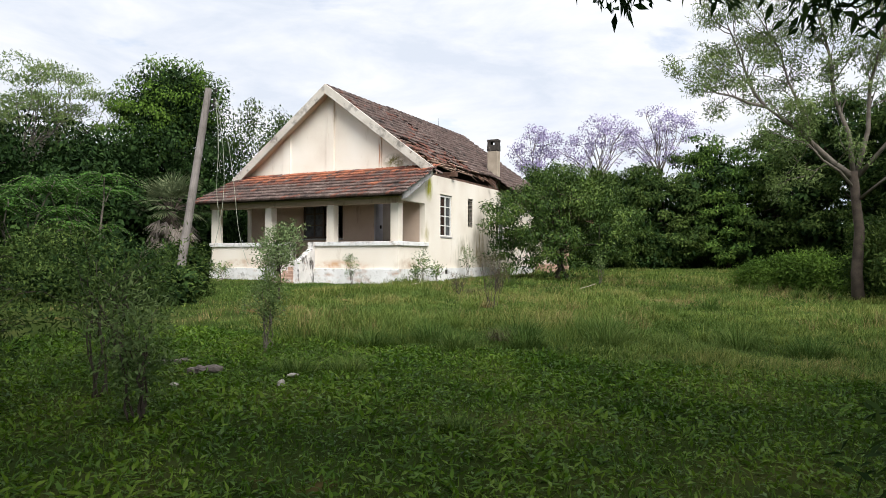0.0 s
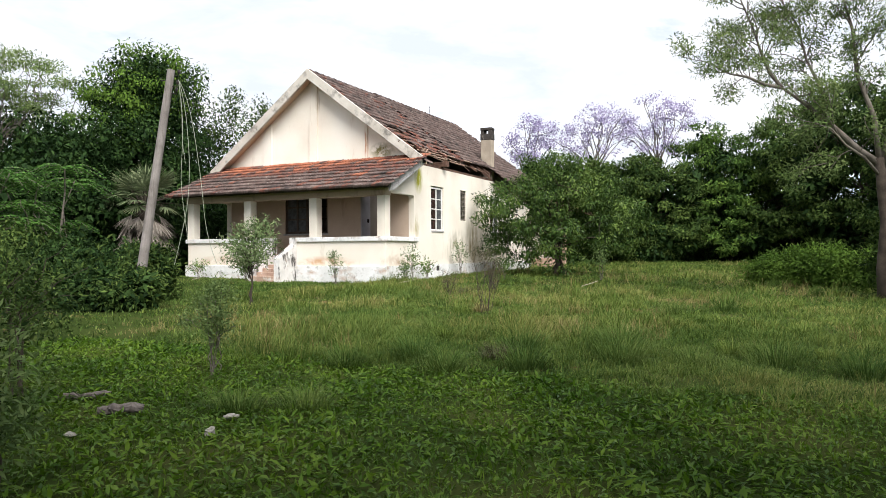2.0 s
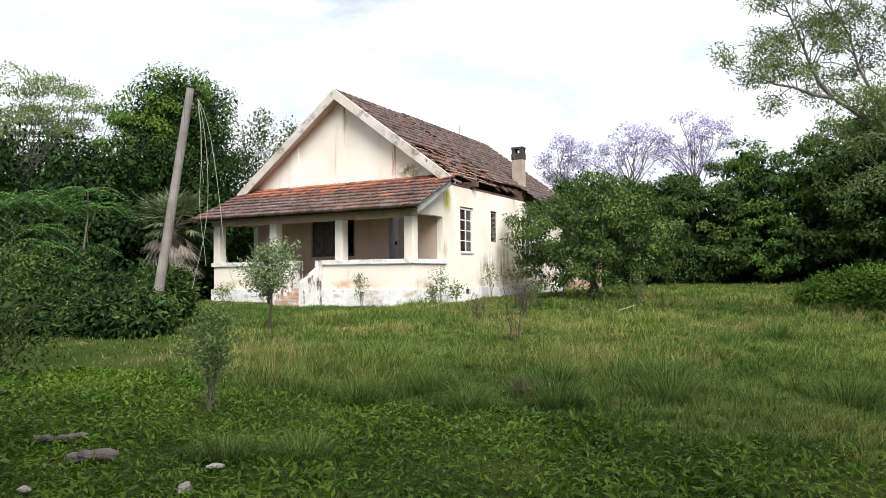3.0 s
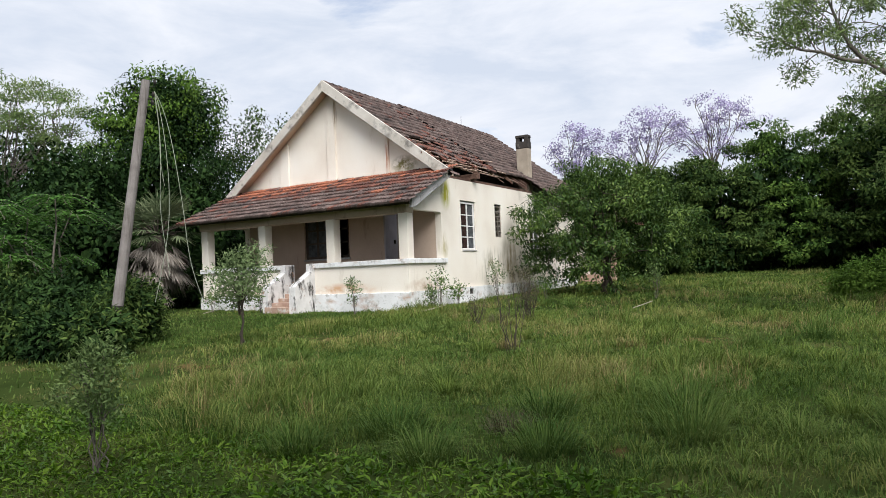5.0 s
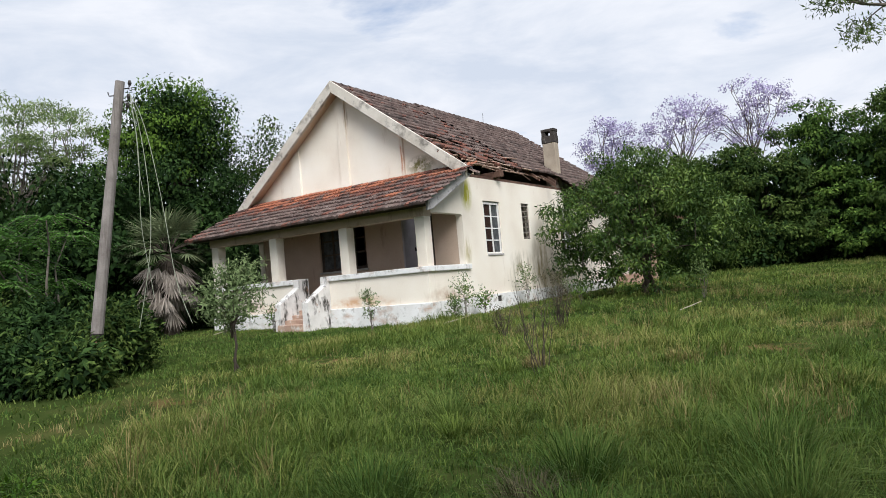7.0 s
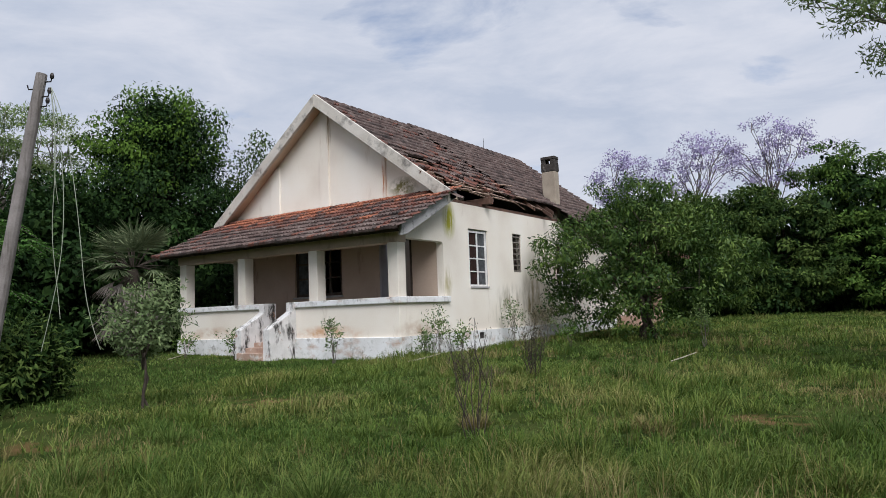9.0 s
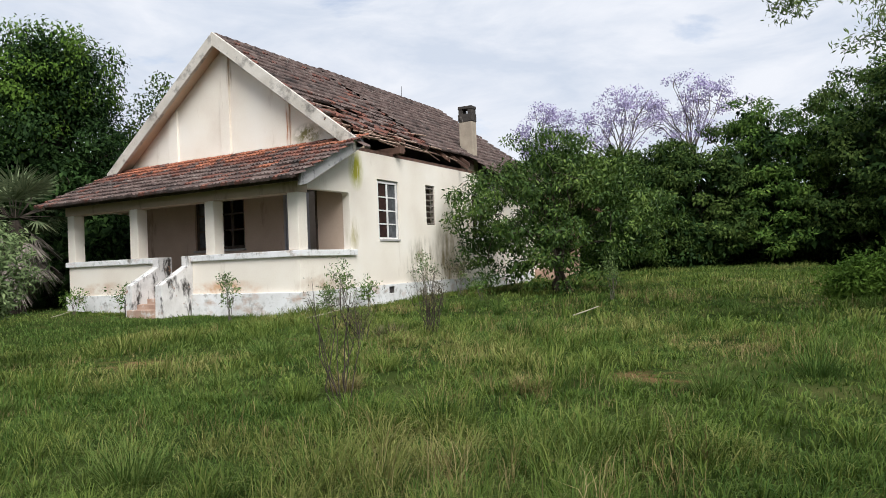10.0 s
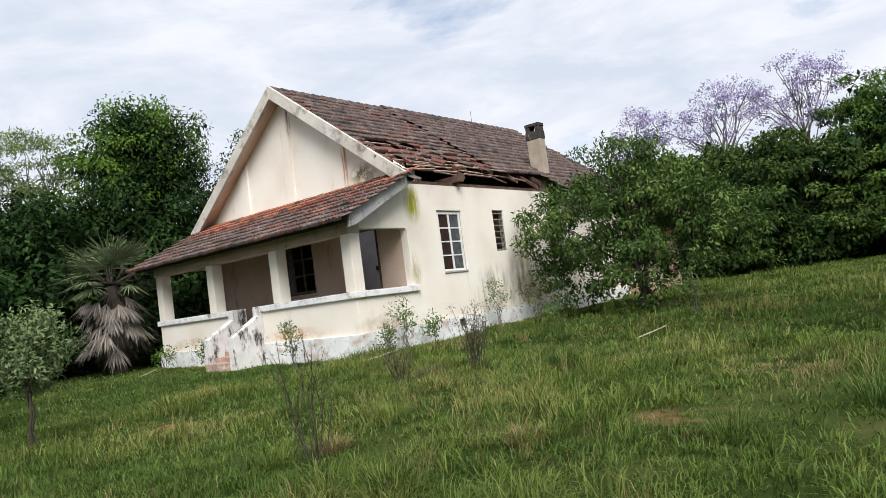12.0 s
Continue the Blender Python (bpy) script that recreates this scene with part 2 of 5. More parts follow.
M_SOIL = material("ground_turf", [(0.016, 0.026, 0.007), (0.034, 0.050, 0.013), (0.068, 0.072, 0.024)], 0.8, 1.0, 0.5, 70, spots=[((0.16, 0.09, 0.045), 0.35, 0.65, 0.75),
    ((0.17, 0.095, 0.05), 3.0, 0.42, 0.60, (1, 1, 1), (9.0, -4.4, 0.15), (0.8, 0.45, 1)), ((0.18, 0.11, 0.055), 3.0, 0.42, 0.60, (1, 1, 1), (2.0, -5.8, 0.2), (0.8, 0.5, 1))], spec=0.0)


def foliage(name, dark, mid, light, leaf=0.22, rough=0.6, scale=0.8, spec=0.05):
    return material(name, [dark, mid, light], scale, rough, 0.0, 7.0, island=0.42, leaf=leaf, spec=spec)


L_WOOD = foliage("mixed_green_leaf", (0.030, 0.064, 0.013), (0.070, 0.132, 0.026), (0.150, 0.235, 0.046))
L_WOOD2 = foliage("deep_green_leaf", (0.018, 0.038, 0.010), (0.046, 0.080, 0.019), (0.108, 0.156, 0.038))
# deep shade among crowded leaves is put into this dark leaf colour
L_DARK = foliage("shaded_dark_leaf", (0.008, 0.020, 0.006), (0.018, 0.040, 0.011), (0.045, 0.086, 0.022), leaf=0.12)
L_CITRUS = foliage("glossy_green_leaf", (0.020, 0.046, 0.010), (0.052, 0.098, 0.020), (0.140, 0.205, 0.046), rough=0.45, spec=0.14)
L_VINE = foliage("vine_green_leaf", (0.045, 0.090, 0.014), (0.085, 0.155, 0.024), (0.135, 0.225, 0.036))
L_FERN = foliage("bright_pinnate_leaf", (0.032, 0.080, 0.016), (0.062, 0.142, 0.028), (0.110, 0.220, 0.046), leaf=0.3)
L_FEATHER = foliage("feathery_grey_green_leaf", (0.085, 0.130, 0.045), (0.140, 0.200, 0.068), (0.210, 0.270, 0.095))
L_SHRUB = foliage("olive_shrub_leaf", (0.060, 0.100, 0.034), (0.110, 0.165, 0.056), (0.175, 0.235, 0.085))
L_SAGE = foliage("sage_green_leaf", (0.080, 0.120, 0.048), (0.140, 0.195, 0.082), (0.210, 0.270, 0.120))
L_JAC = foliage("purple_blossom", (0.27, 0.235, 0.39), (0.395, 0.345, 0.54), (0.54, 0.48, 0.67), leaf=0.3)
L_PALM = foliage("grey_green_palm_leaf", (0.075, 0.100, 0.050), (0.130, 0.165, 0.085), (0.200, 0.235, 0.125))
L_DEAD = foliage("dead_palm_leaf", (0.10, 0.085, 0.070), (0.19, 0.165, 0.140), (0.34, 0.30, 0.26), leaf=0.1)
L_GRASS = foliage("long_grass_blade", (0.064, 0.108, 0.019), (0.120, 0.174, 0.033), (0.210, 0.250, 0.064), leaf=0.25, scale=0.45)
L_GRASS_Y = foliage("yellowing_grass_blade", (0.120, 0.160, 0.034), (0.195, 0.225, 0.060), (0.300, 0.290, 0.105), leaf=0.3, scale=0.45)
L_TUSSOCK = foliage("dark_tussock_blade", (0.042, 0.085, 0.018), (0.084, 0.142, 0.030), (0.165, 0.215, 0.058), leaf=0.25, scale=0.6)
L_STRAW = foliage("straw_grass_blade", (0.14, 0.120, 0.045), (0.25, 0.205, 0.085), (0.40, 0.33, 0.16), leaf=0.25)
L_CLOVER = foliage("low_broad_weed_leaf", (0.030, 0.074, 0.005), (0.068, 0.138, 0.009), (0.130, 0.208, 0.020), leaf=0.25, rough=0.4, spec=0.16)
L_DRY = foliage("dry_twig_leaf", (0.060, 0.055, 0.035), (0.095, 0.085, 0.050), (0.13, 0.12, 0.06), leaf=0.1)


# ---- mesh helpers ----
def gz(x, y):
    """Height of the ground."""
    x, y = np.clip(x, -60, 60), np.clip(y, -45, 55)
    return 0.10 + 0.017 * (y + 10) - 0.015 * (np.clip(x, -30, 30) - 6) + 0.03 * np.sin(0.9 * x + 0.6 * y) * np.sin(0.7 * y - 0.4 * x + 1)


def g(x, y):
    return float(gz(np.float64(x), np.float64(y)))


def link(name, me, mat, parent=None, label="", smooth=False):
    if mat and not me.materials:
        me.materials.append(mat)
    ob = new(name, me)
    if parent:
        ob.parent = parent
        base = Vector((0, 0, 0))
        p = parent
        while p:
            base += p.location
            p = p.parent
        ob.location = -base
    if label:
        ob["label"] = label
    if smooth:
        me.polygons.foreach_set("use_smooth", [True] * len(me.polygons))
    return ob


def part(name, bm, mat, parent=None, label="", smooth=False):
    """A bmesh in world coordinates as one mesh object under its thing."""
    me = bpy.data.meshes.new(name)
    bm.to_mesh(me)
    bm.free()
    return link(name, me, mat, parent, label, smooth)


def thing(name, place, label, category, group=""):
    ob = new(name)
    ob.location = place
    ob.empty_display_size = 0.2
    return tagged(ob, label, category, group)


def quads_mesh(name, co, nper, mat, faces=None):
    """A mesh of many like polygons; co: (n, nper, 3)."""
    co = np.asarray(co, dtype=np.float32)
    n = len(co)
    faces = faces or [list(range(nper))]
    idx = np.concatenate([(np.arange(n)[:, None] * nper + np.array(f)[None]) for f in faces], axis=1)
    size = np.tile([len(f) for f in faces], n)
    me = bpy.data.meshes.new(name)
    me.vertices.add(n * nper)
    me.vertices.foreach_set("co", co.ravel())
    me.loops.add(idx.size)
    me.loops.foreach_set("vertex_index", idx.ravel().astype(np.int32))
    me.polygons.add(len(size))
    me.polygons.foreach_set("loop_start", np.concatenate([[0], np.cumsum(size)[:-1]]).astype(np.int32))
    me.polygons.foreach_set("loop_total", size.astype(np.int32))
    me.update(calc_edges=True)
    me.materials.append(mat)
    return me


def add_box(bm, a, b, bevel=0.0, m=None):
    x0, y0, z0 = a
    x1, y1, z1 = b
    mat_ = Matrix.Translation(((x0 + x1) / 2, (y0 + y1) / 2, (z0 + z1) / 2)) @ Matrix.Diagonal((abs(x1 - x0), abs(y1 - y0), abs(z1 - z0), 1))
    r = bmesh.ops.create_cube(bm, size=1, matrix=(m @ mat_) if m else mat_)
    if bevel:
        es = list({e for v in r["verts"] for e in v.link_edges})
        bmesh.ops.bevel(bm, geom=es, offset=bevel, segments=2, affect="EDGES", profile=0.6)


def box(a, b, bevel=0.0, m=None):
    bm = bmesh.new()
    add_box(bm, a, b, bevel, m)
    return bm


def prism(poly, axis, lo, hi, bevel=0.0):
    """A polygon in the plane across axis (0: points are y, z; 1: x, z; 2: x, y), drawn out from lo to hi."""
    bm = bmesh.new()

    def put(p, d):
        q = list(p)
        q.insert(axis, d)
        return bm.verts.new(q)
    a, b = [put(p, lo) for p in poly], [put(p, hi) for p in poly]
    bm.faces.new(a)
    bm.faces.new(b[::-1])
    for i in range(len(poly)):
        j = (i + 1) % len(poly)
        bm.faces.new((a[j], a[i], b[i], b[j]))
    bmesh.ops.recalc_face_normals(bm, faces=bm.faces)
    if bevel:
        bmesh.ops.bevel(bm, geom=list(bm.edges), offset=bevel, segments=2, affect="EDGES", profile=0.6)
    return bm


def wall_sheet(axis, lo, hi, u0, u1, v0, v1, holes):
    """A thick wall across axis (0: u is y; 1: u is x), v is z, with rectangular holes (u0, u1, v0, v1) through it."""
    us = sorted({u0, u1, *[h_ for h in holes for h_ in h[:2]]})
    vs = sorted({v0, v1, *[h_ for h in holes for h_ in h[2:]]})
    bm = bmesh.new()
    cache = {}

    def vert(u, v, d):
        k = (u, v, d)
        if k not in cache:
            cache[k] = bm.verts.new((d, u, v) if axis == 0 else (u, d, v))
        return cache[k]

    def solid(i, j):
        if not (0 <= i < len(us) - 1 and 0 <= j < len(vs) - 1):
            return False
        cu, cv = (us[i] + us[i + 1]) / 2, (vs[j] + vs[j + 1]) / 2
        return not any(h[0] < cu < h[1] and h[2] < cv < h[3] for h in holes)
    for i in range(len(us) - 1):
        for j in range(len(vs) - 1):
            if not solid(i, j):
                continue
            a, b, c, d = us[i], us[i + 1], vs[j], vs[j + 1]
            for w in (lo, hi):
                bm.faces.new([vert(a, c, w), vert(b, c, w), vert(b, d, w), vert(a, d, w)])
            for (di, dj, p, q) in ((-1, 0, (a, c), (a, d)), (1, 0, (b, c), (b, d)), (0, -1, (a, c), (b, c)), (0, 1, (a, d), (b, d))):
                if not solid(i + di, j + dj):
                    bm.faces.new([vert(*p, lo), vert(*q, lo), vert(*q, hi), vert(*p, hi)])
    bmesh.ops.recalc_face_normals(bm, faces=bm.faces)
    return bm


def tube_rings(pts, radii, n=7):
    """Rings of a tapered tube along points."""
    pts = [Vector(p) for p in pts]
    out = []
    for i, p in enumerate(pts):
        d = (pts[min(i + 1, len(pts) - 1)] - pts[max(i - 1, 0)]).normalized()
        s = d.orthogonal().normalized() if abs(d.z) > 0.95 else d.cross(Vector((0, 0, 1))).normalized()
        t = d.cross(s)
        out.append([p + radii[i] * (math.cos(6.2832 * k / n) * s + math.sin(6.2832 * k / n) * t) for k in range(n)])
    return out


def add_tube(bm, pts, radii, n=7):
    rings = [[bm.verts.new(v) for v in r] for r in tube_rings(pts, radii, n)]
    for a, b in zip(rings, rings[1:]):
        for k in range(n):
            bm.faces.new((a[k], a[(k + 1) % n], b[(k + 1) % n], b[k]))
    bm.faces.new(rings[0][::-1])
    bm.faces.new(rings[-1])


def bend(a, b, sag, rng, steps=5):
    """A slightly crooked line from a to b, lifted by sag in the middle."""
    a, b = Vector(a), Vector(b)
    ln = (b - a).length
    pts = []
    for i in range(steps + 1):
        k = i / steps
        p = a.lerp(b, k)
        p.z += sag * 4 * k * (1 - k)
        if 0 < i < steps:
            p += Vector(rng.normal(0, 0.03 * ln, 3))
        pts.append(p)
    return pts


def leaves_mesh(name, P, D, N, L, W, mat):
    """Pointed leaves, folded along the midrib: base P, way D, upper side N, length L, width W."""
    D = D / (np.linalg.norm(D, axis=1, keepdims=True) + 1e-9)
    S = np.cross(D, N)
    S /= np.linalg.norm(S, axis=1, keepdims=True) + 1e-9
    U = np.cross(S, D)
    L, W = np.asarray(L)[:, None], np.asarray(W)[:, None]
    mid = P + D * L * 0.42
    co = np.stack([P, mid + S * W * 0.5 + U * W * 0.16, P + D * L - U * L * 0.12, mid - S * W * 0.5 + U * W * 0.16], axis=1)
    return quads_mesh(name, co, 4, mat)


def crown_leaves(name, rng, centres, per, spread, flat, L, W, mat, droop=0.3, up=0.7):
    C = np.repeat(np.asarray(centres, dtype=float), per, axis=0)
    n = len(C)
    u = rng.normal(0, 1, (n, 3))
    u /= np.linalg.norm(u, axis=1, keepdims=True)
    off = u * (rng.random((n, 1)) ** 0.45) * spread * 1.6 * np.array([1, 1, flat])
    out = C - C.mean(axis=0)
    out /= np.linalg.norm(out, axis=1, keepdims=True) + 1e-6
    D = u * 0.5 + rng.normal(0, 0.7, (n, 3))
    D[:, 2] -= droop
    N = u * 0.6 + out * 0.55 + rng.normal(0, 0.28, (n, 3)) + np.array([0, 0, up])
    k = rng.uniform(0.6, 1.3, n)
    return leaves_mesh(name, C + off, D, N, L * k, W * k, mat)


def in_blobs(rng, blobs, n, shell=0.55):
    """Places in the outer part of a union of ellipsoids (x, y, z, rx, ry, rz)."""
    b = np.array(blobs, dtype=float)
    w = (b[:, 3] * b[:, 4] * b[:, 5]) ** 0.7
    i = rng.choice(len(b), n, p=w / w.sum())
    u = rng.normal(0, 1, (n, 3))
    u /= np.linalg.norm(u, axis=1, keepdims=True)
    r = shell + (1 - shell) * rng.random(n) ** 0.6
    r *= 1 + 0.16 * np.sin(5 * u[:, 0] + 3 * u[:, 1] + i) * np.cos(4 * u[:, 2] + i)
    return b[i, :3] + u * b[i, 3:] * r[:, None]


def finish_stem(bm, top, bark, name="stem"):
    me = bpy.data.meshes.new(name)
    bm.to_mesh(me)
    bm.free()
    me.materials.append(bark)
    me.polygons.foreach_set("use_smooth", [True] * len(me.polygons))
    t = new(name, me)
    t.parent = top


def tree(name, label, place, seed, blobs, clusters, per, spread, flat, leaf_l, leaf_w, leaf_mat, bark, trunk_r, fork, limbs=14, category="tree",
         shell=0.55, droop=0.3, stems=1, twig=0.012, twigs=0, group="", core=0.0):
    """Trunk with limbs that run out to the clumps, and a crown of single leaves. All local to the foot."""
    rng = np.random.RandomState(seed)
    top = thing(name, place, label, category, group)
    cen = in_blobs(rng, blobs, clusters, shell)
    cen[:, 2] = np.maximum(cen[:, 2], 0.12)
    bm = bmesh.new()
    mid = np.mean(cen, axis=0)
    for s in range(stems):
        foot = (rng.normal(0, trunk_r * 1.5), rng.normal(0, trunk_r * 1.5), -0.15) if stems > 1 else (0, 0, -0.2)
        head = Vector((mid[0] * 0.6 + rng.normal(0, 0.1 * fork * (stems > 1)), mid[1] * 0.6 + rng.normal(0, 0.1 * fork * (stems > 1)), fork))
        line = bend(foot, head, 0, rng, 5)
        if stems > 1 and s:
            finish_stem(bm, top, bark)
            bm = bmesh.new()
        add_tube(bm, line, [trunk_r * (1.25 if i == 0 else 1 - 0.11 * i) for i in range(6)], 8)
        for j in range(limbs // stems):
            c = cen[rng.randint(len(cen))]
            k = rng.uniform(0.55, 1.0)
            a = line[2].lerp(line[5], k) if c[2] > fork * 0.6 else line[1].lerp(line[4], k)
            r0 = trunk_r * rng.uniform(0.28, 0.55)
            pts = bend(a, c, 0.12 * (Vector(c) - a).length, rng, 5)
            add_tube(bm, pts, [max(twig, r0 * (1 - 0.17 * i)) for i in range(6)], 5)
            for _ in range(twigs):
                e = cen[np.argmin(np.linalg.norm(cen - np.array(pts[4]) - rng.normal(0, 0.6, 3), axis=1))]
                p2 = bend(pts[rng.randint(2, 5)], e, 0.05, rng, 3)
                add_tube(bm, p2, [max(twig, r0 * 0.35), max(twig, r0 * 0.25), twig, twig * 0.7], 4)
    finish_stem(bm, top, bark, "stem" if stems > 1 else "trunk")
    c = new("crown", crown_leaves("crown", rng, cen, per, spread, flat, leaf_l, leaf_w, leaf_mat, droop))
    c.parent = top
    if core:        # big dark leaves added inside; crown shade put into their colour
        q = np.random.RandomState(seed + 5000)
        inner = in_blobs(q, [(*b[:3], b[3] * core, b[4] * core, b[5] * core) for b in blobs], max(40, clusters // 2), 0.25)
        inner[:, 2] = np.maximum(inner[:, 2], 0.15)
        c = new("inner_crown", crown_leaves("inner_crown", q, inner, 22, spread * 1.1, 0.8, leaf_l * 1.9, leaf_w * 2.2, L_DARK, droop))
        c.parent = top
    return top


def frond_leaves(rng, base, way, length, pairs, ll, lw, arch, lift=0.0, splay=1.0):
    """One arching compound leaf: arrays for its leaflets, and the line of its rib."""
    way = np.asarray(way, float)
    way /= np.linalg.norm(way)
    side = np.cross(way, [0, 0, 1.0])
    side /= np.linalg.norm(side) + 1e-6
    k = np.linspace(0.15, 1, pairs)
    line = np.asarray(base)[None] + way[None] * (k * length)[:, None] + np.array([0, 0, 1.0])[None] * (lift * k * length - arch * length * k ** 2)[:, None]
    P, D, N, L, W = [], [], [], [], []
    for s in (-1, 1):
        P.append(line)
        d = way[None] * 0.55 + side[None] * s * splay + np.array([0, 0, -0.25]) + rng.normal(0, 0.12, (pairs, 3))
        D.append(d)
        N.append(np.tile([0, 0, 1.0], (pairs, 1)) + rng.normal(0, 0.2, (pairs, 3)))
        L.append(ll * (1 - 0.55 * np.abs(k - 0.45) * 1.6) * rng.uniform(0.85, 1.1, pairs))
        W.append(np.full(pairs, lw))
    return np.concatenate(P), np.concatenate(D), np.concatenate(N), np.concatenate(L), np.concatenate(W), line


# ---- ground ----
def axis_steps(lo, a, b, hi, fine, n):
    inner = np.arange(a, b + 1e-6, fine)
    k = np.linspace(0, 1, n + 1)[1:] ** 2.5
    return np.concatenate([(a - (a - lo) * k)[::-1], inner, b + (hi - b) * k])


gx, gy = axis_steps(-1500, -24, 30, 1500, 0.6, 14), axis_steps(-1500, -32, 45, 1500, 0.6, 14)
GX, GY = np.meshgrid(gx, gy)
gco = np.stack([GX, GY, gz(GX, GY)], axis=2).reshape(-1, 3)
nx, ny = len(gx), len(gy)
bi = (np.arange(ny - 1)[:, None] * nx + np.arange(nx - 1)[None]).ravel()
gme = bpy.data.meshes.new("ground")
gme.from_pydata(gco.tolist(), [], np.stack([bi, bi + 1, bi + nx + 1, bi + nx], axis=1).tolist())
tagged(link("ground", gme, M_SOIL, smooth=True), "overgrown turf with bare red-brown soil patches", "ground", kind="structure")


# ---- house ----
GRADE, FLOOR, LEDGE, WALL_TOP = 0.0, 0.99, 1.92, 4.52
RIDGE_X, RIDGE_Z, PITCH = -4.30, 8.20, 0.74
BACK = 14.3
house = thing("house", (-4.3, 6.0, 0.35), "abandoned cream plastered house with broken brown tiled roof and porch", "house")


def roof_z(x):
    return RIDGE_Z - PITCH * abs(x - RIDGE_X)


W1, W2 = (3.30, 4.37, 2.20, 3.84), (5.89, 6.45, 2.66, 3.87)
REAR_WIN = (9.0, 10.1, 2.22, 3.83)
part("wall", wall_sheet(0, -0.22, 0.0, 2.13, BACK, GRADE, WALL_TOP, [W1, W2, REAR_WIN]), M_WALL, house, "cream plaster side wall with rain stains")
part("wall", wall_sheet(0, -8.60, -8.38, 2.13, BACK, GRADE, WALL_TOP, []), M_WALL, house)
part("wall", wall_sheet(1, BACK - 0.2, BACK, -8.38, -0.22, GRADE, WALL_TOP, []), M_WALL, house)
FRONT_WIN, FRONT_DOOR = (-5.68, -3.69, 2.12, 3.68), (-2.22, -1.07, FLOOR, 3.60)
part("wall", wall_sheet(1, 2.045, 2.30, -8.38, -0.22, GRADE, 4.6, [FRONT_WIN, FRONT_DOOR]), M_PORCH, house, "porch back wall, porch shade in its colour")
gable = [(-8.60, 4.56), (0.0, 4.56), (0.0, roof_z(0) - 0.12), (RIDGE_X, RIDGE_Z - 0.12), (-8.60, roof_z(-8.6) - 0.12)]
part("gable_wall", prism(gable, 1, 2.13, 2.38), M_WALL, house, "plain cream plaster gable")
part("gable_wall", prism(gable, 1, BACK - 0.2, BACK + 0.02), M_WALL, house)
for x0, x1 in ((-6.76, -6.35), (-4.54, -4.17), (-2.40, -1.95)):
    part("pilaster", prism([(x0, 4.6), (x1, 4.6), (x1, roof_z(x1) - 0.3), ((x0 + x1) / 2, min(roof_z((x0 + x1) / 2) - 0.3, 8)), (x0, roof_z(x0) - 0.3)], 1, 2.07, 2.14, 0.01), M_WALL, house)
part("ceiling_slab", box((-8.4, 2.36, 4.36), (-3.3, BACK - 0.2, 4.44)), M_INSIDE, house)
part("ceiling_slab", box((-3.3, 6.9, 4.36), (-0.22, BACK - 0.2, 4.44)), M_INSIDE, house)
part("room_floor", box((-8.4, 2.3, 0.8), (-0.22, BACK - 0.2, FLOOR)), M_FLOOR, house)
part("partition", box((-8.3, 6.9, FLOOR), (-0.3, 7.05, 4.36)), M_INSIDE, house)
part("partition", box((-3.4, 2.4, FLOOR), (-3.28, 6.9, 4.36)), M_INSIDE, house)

# front and side parapet, ledge, plinth, porch floor
SL0, SL1, SR0, SR1 = -4.84, -4.60, -3.74, -3.50      # stair cheeks
part("porch_floor", box((-8.5, 0.1, 0.3), (-0.1, 2.2, FLOOR)), M_FLOOR, house, "worn reddish cement porch floor")
part("ceiling_board", box((-8.37, 0.1, 3.56), (-0.23, 2.04, 3.61)), M_PORCH, house, "porch ceiling, shade in its colour")


def parapet(a, b):
    part("parapet", box((*a, GRADE), (*b, LEDGE - 0.15), 0.008), M_WALL, house)
    part("ledge", box((a[0] - 0.07, a[1] - 0.07, LEDGE - 0.15), (b[0] + 0.07, b[1] + 0.07, LEDGE), 0.018), M_WHITE, house, "whitewashed ledge")


parapet((-8.62, 0.0), (SL0, 0.28))
parapet((SR1, 0.0), (0.04, 0.28))
part("parapet", box((-0.24, 0.28, GRADE), (0.04, 2.16, LEDGE - 0.15)), M_WALL, house)
part("ledge", box((-0.31, 0.35, LEDGE - 0.15), (0.11, 2.17, LEDGE), 0.018), M_WHITE, house, "stained ledge")
part("parapet", box((-8.62, 0.28, GRADE), (-8.34, 2.16, LEDGE - 0.15)), M_WALL, house)
part("ledge", box((-8.69, 0.35, LEDGE - 0.15), (-8.27, 2.16, LEDGE), 0.018), M_WHITE, house)
part("plinth", box((-8.70, -0.07, GRADE), (SL0, 0.1, 0.95), 0.015), M_WHITE, house, "whitewashed plinth")
part("plinth", box((SR1, -0.07, GRADE), (0.11, 0.1, 0.95), 0.015), M_WHITE, house, "whitewashed plinth")
VENT = (3.62, 3.92, 0.71, 0.89)
part("plinth", wall_sheet(0, -0.05, 0.06, 0.1, BACK, GRADE, 0.95, [VENT]), M_WHITE, house, "peeling whitewashed plinth")
# black plate stands in for the unlit depth of the vent
part("vent_back", box((0.003, VENT[0] - 0.01, VENT[2] - 0.01), (0.012, VENT[1] + 0.01, VENT[3] + 0.01)), M_SOOT_VENT, house, "dark plate for the unlit vent depth")
for x0 in (-8.65, -5.89, -3.00, -0.28):
    part("column", box((x0, 0.0, LEDGE), (x0 + 0.32, 0.32, 3.26), 0.02), M_WALL, house)
part("beam", box((-8.7, -0.02, 3.26), (0.05, 0.34, 3.55), 0.01), M_PORCH, house, "porch beam, eave shade in its colour")
# flat-arched head over the side opening
head = [(0.34, 3.62), (0.34, 3.38), (1.95, 3.38), (1.99, 3.37), (2.02, 3.34), (2.03, 3.30), (2.03, LEDGE), (2.14, LEDGE), (2.14, 4.62), (1.98, 4.53)]
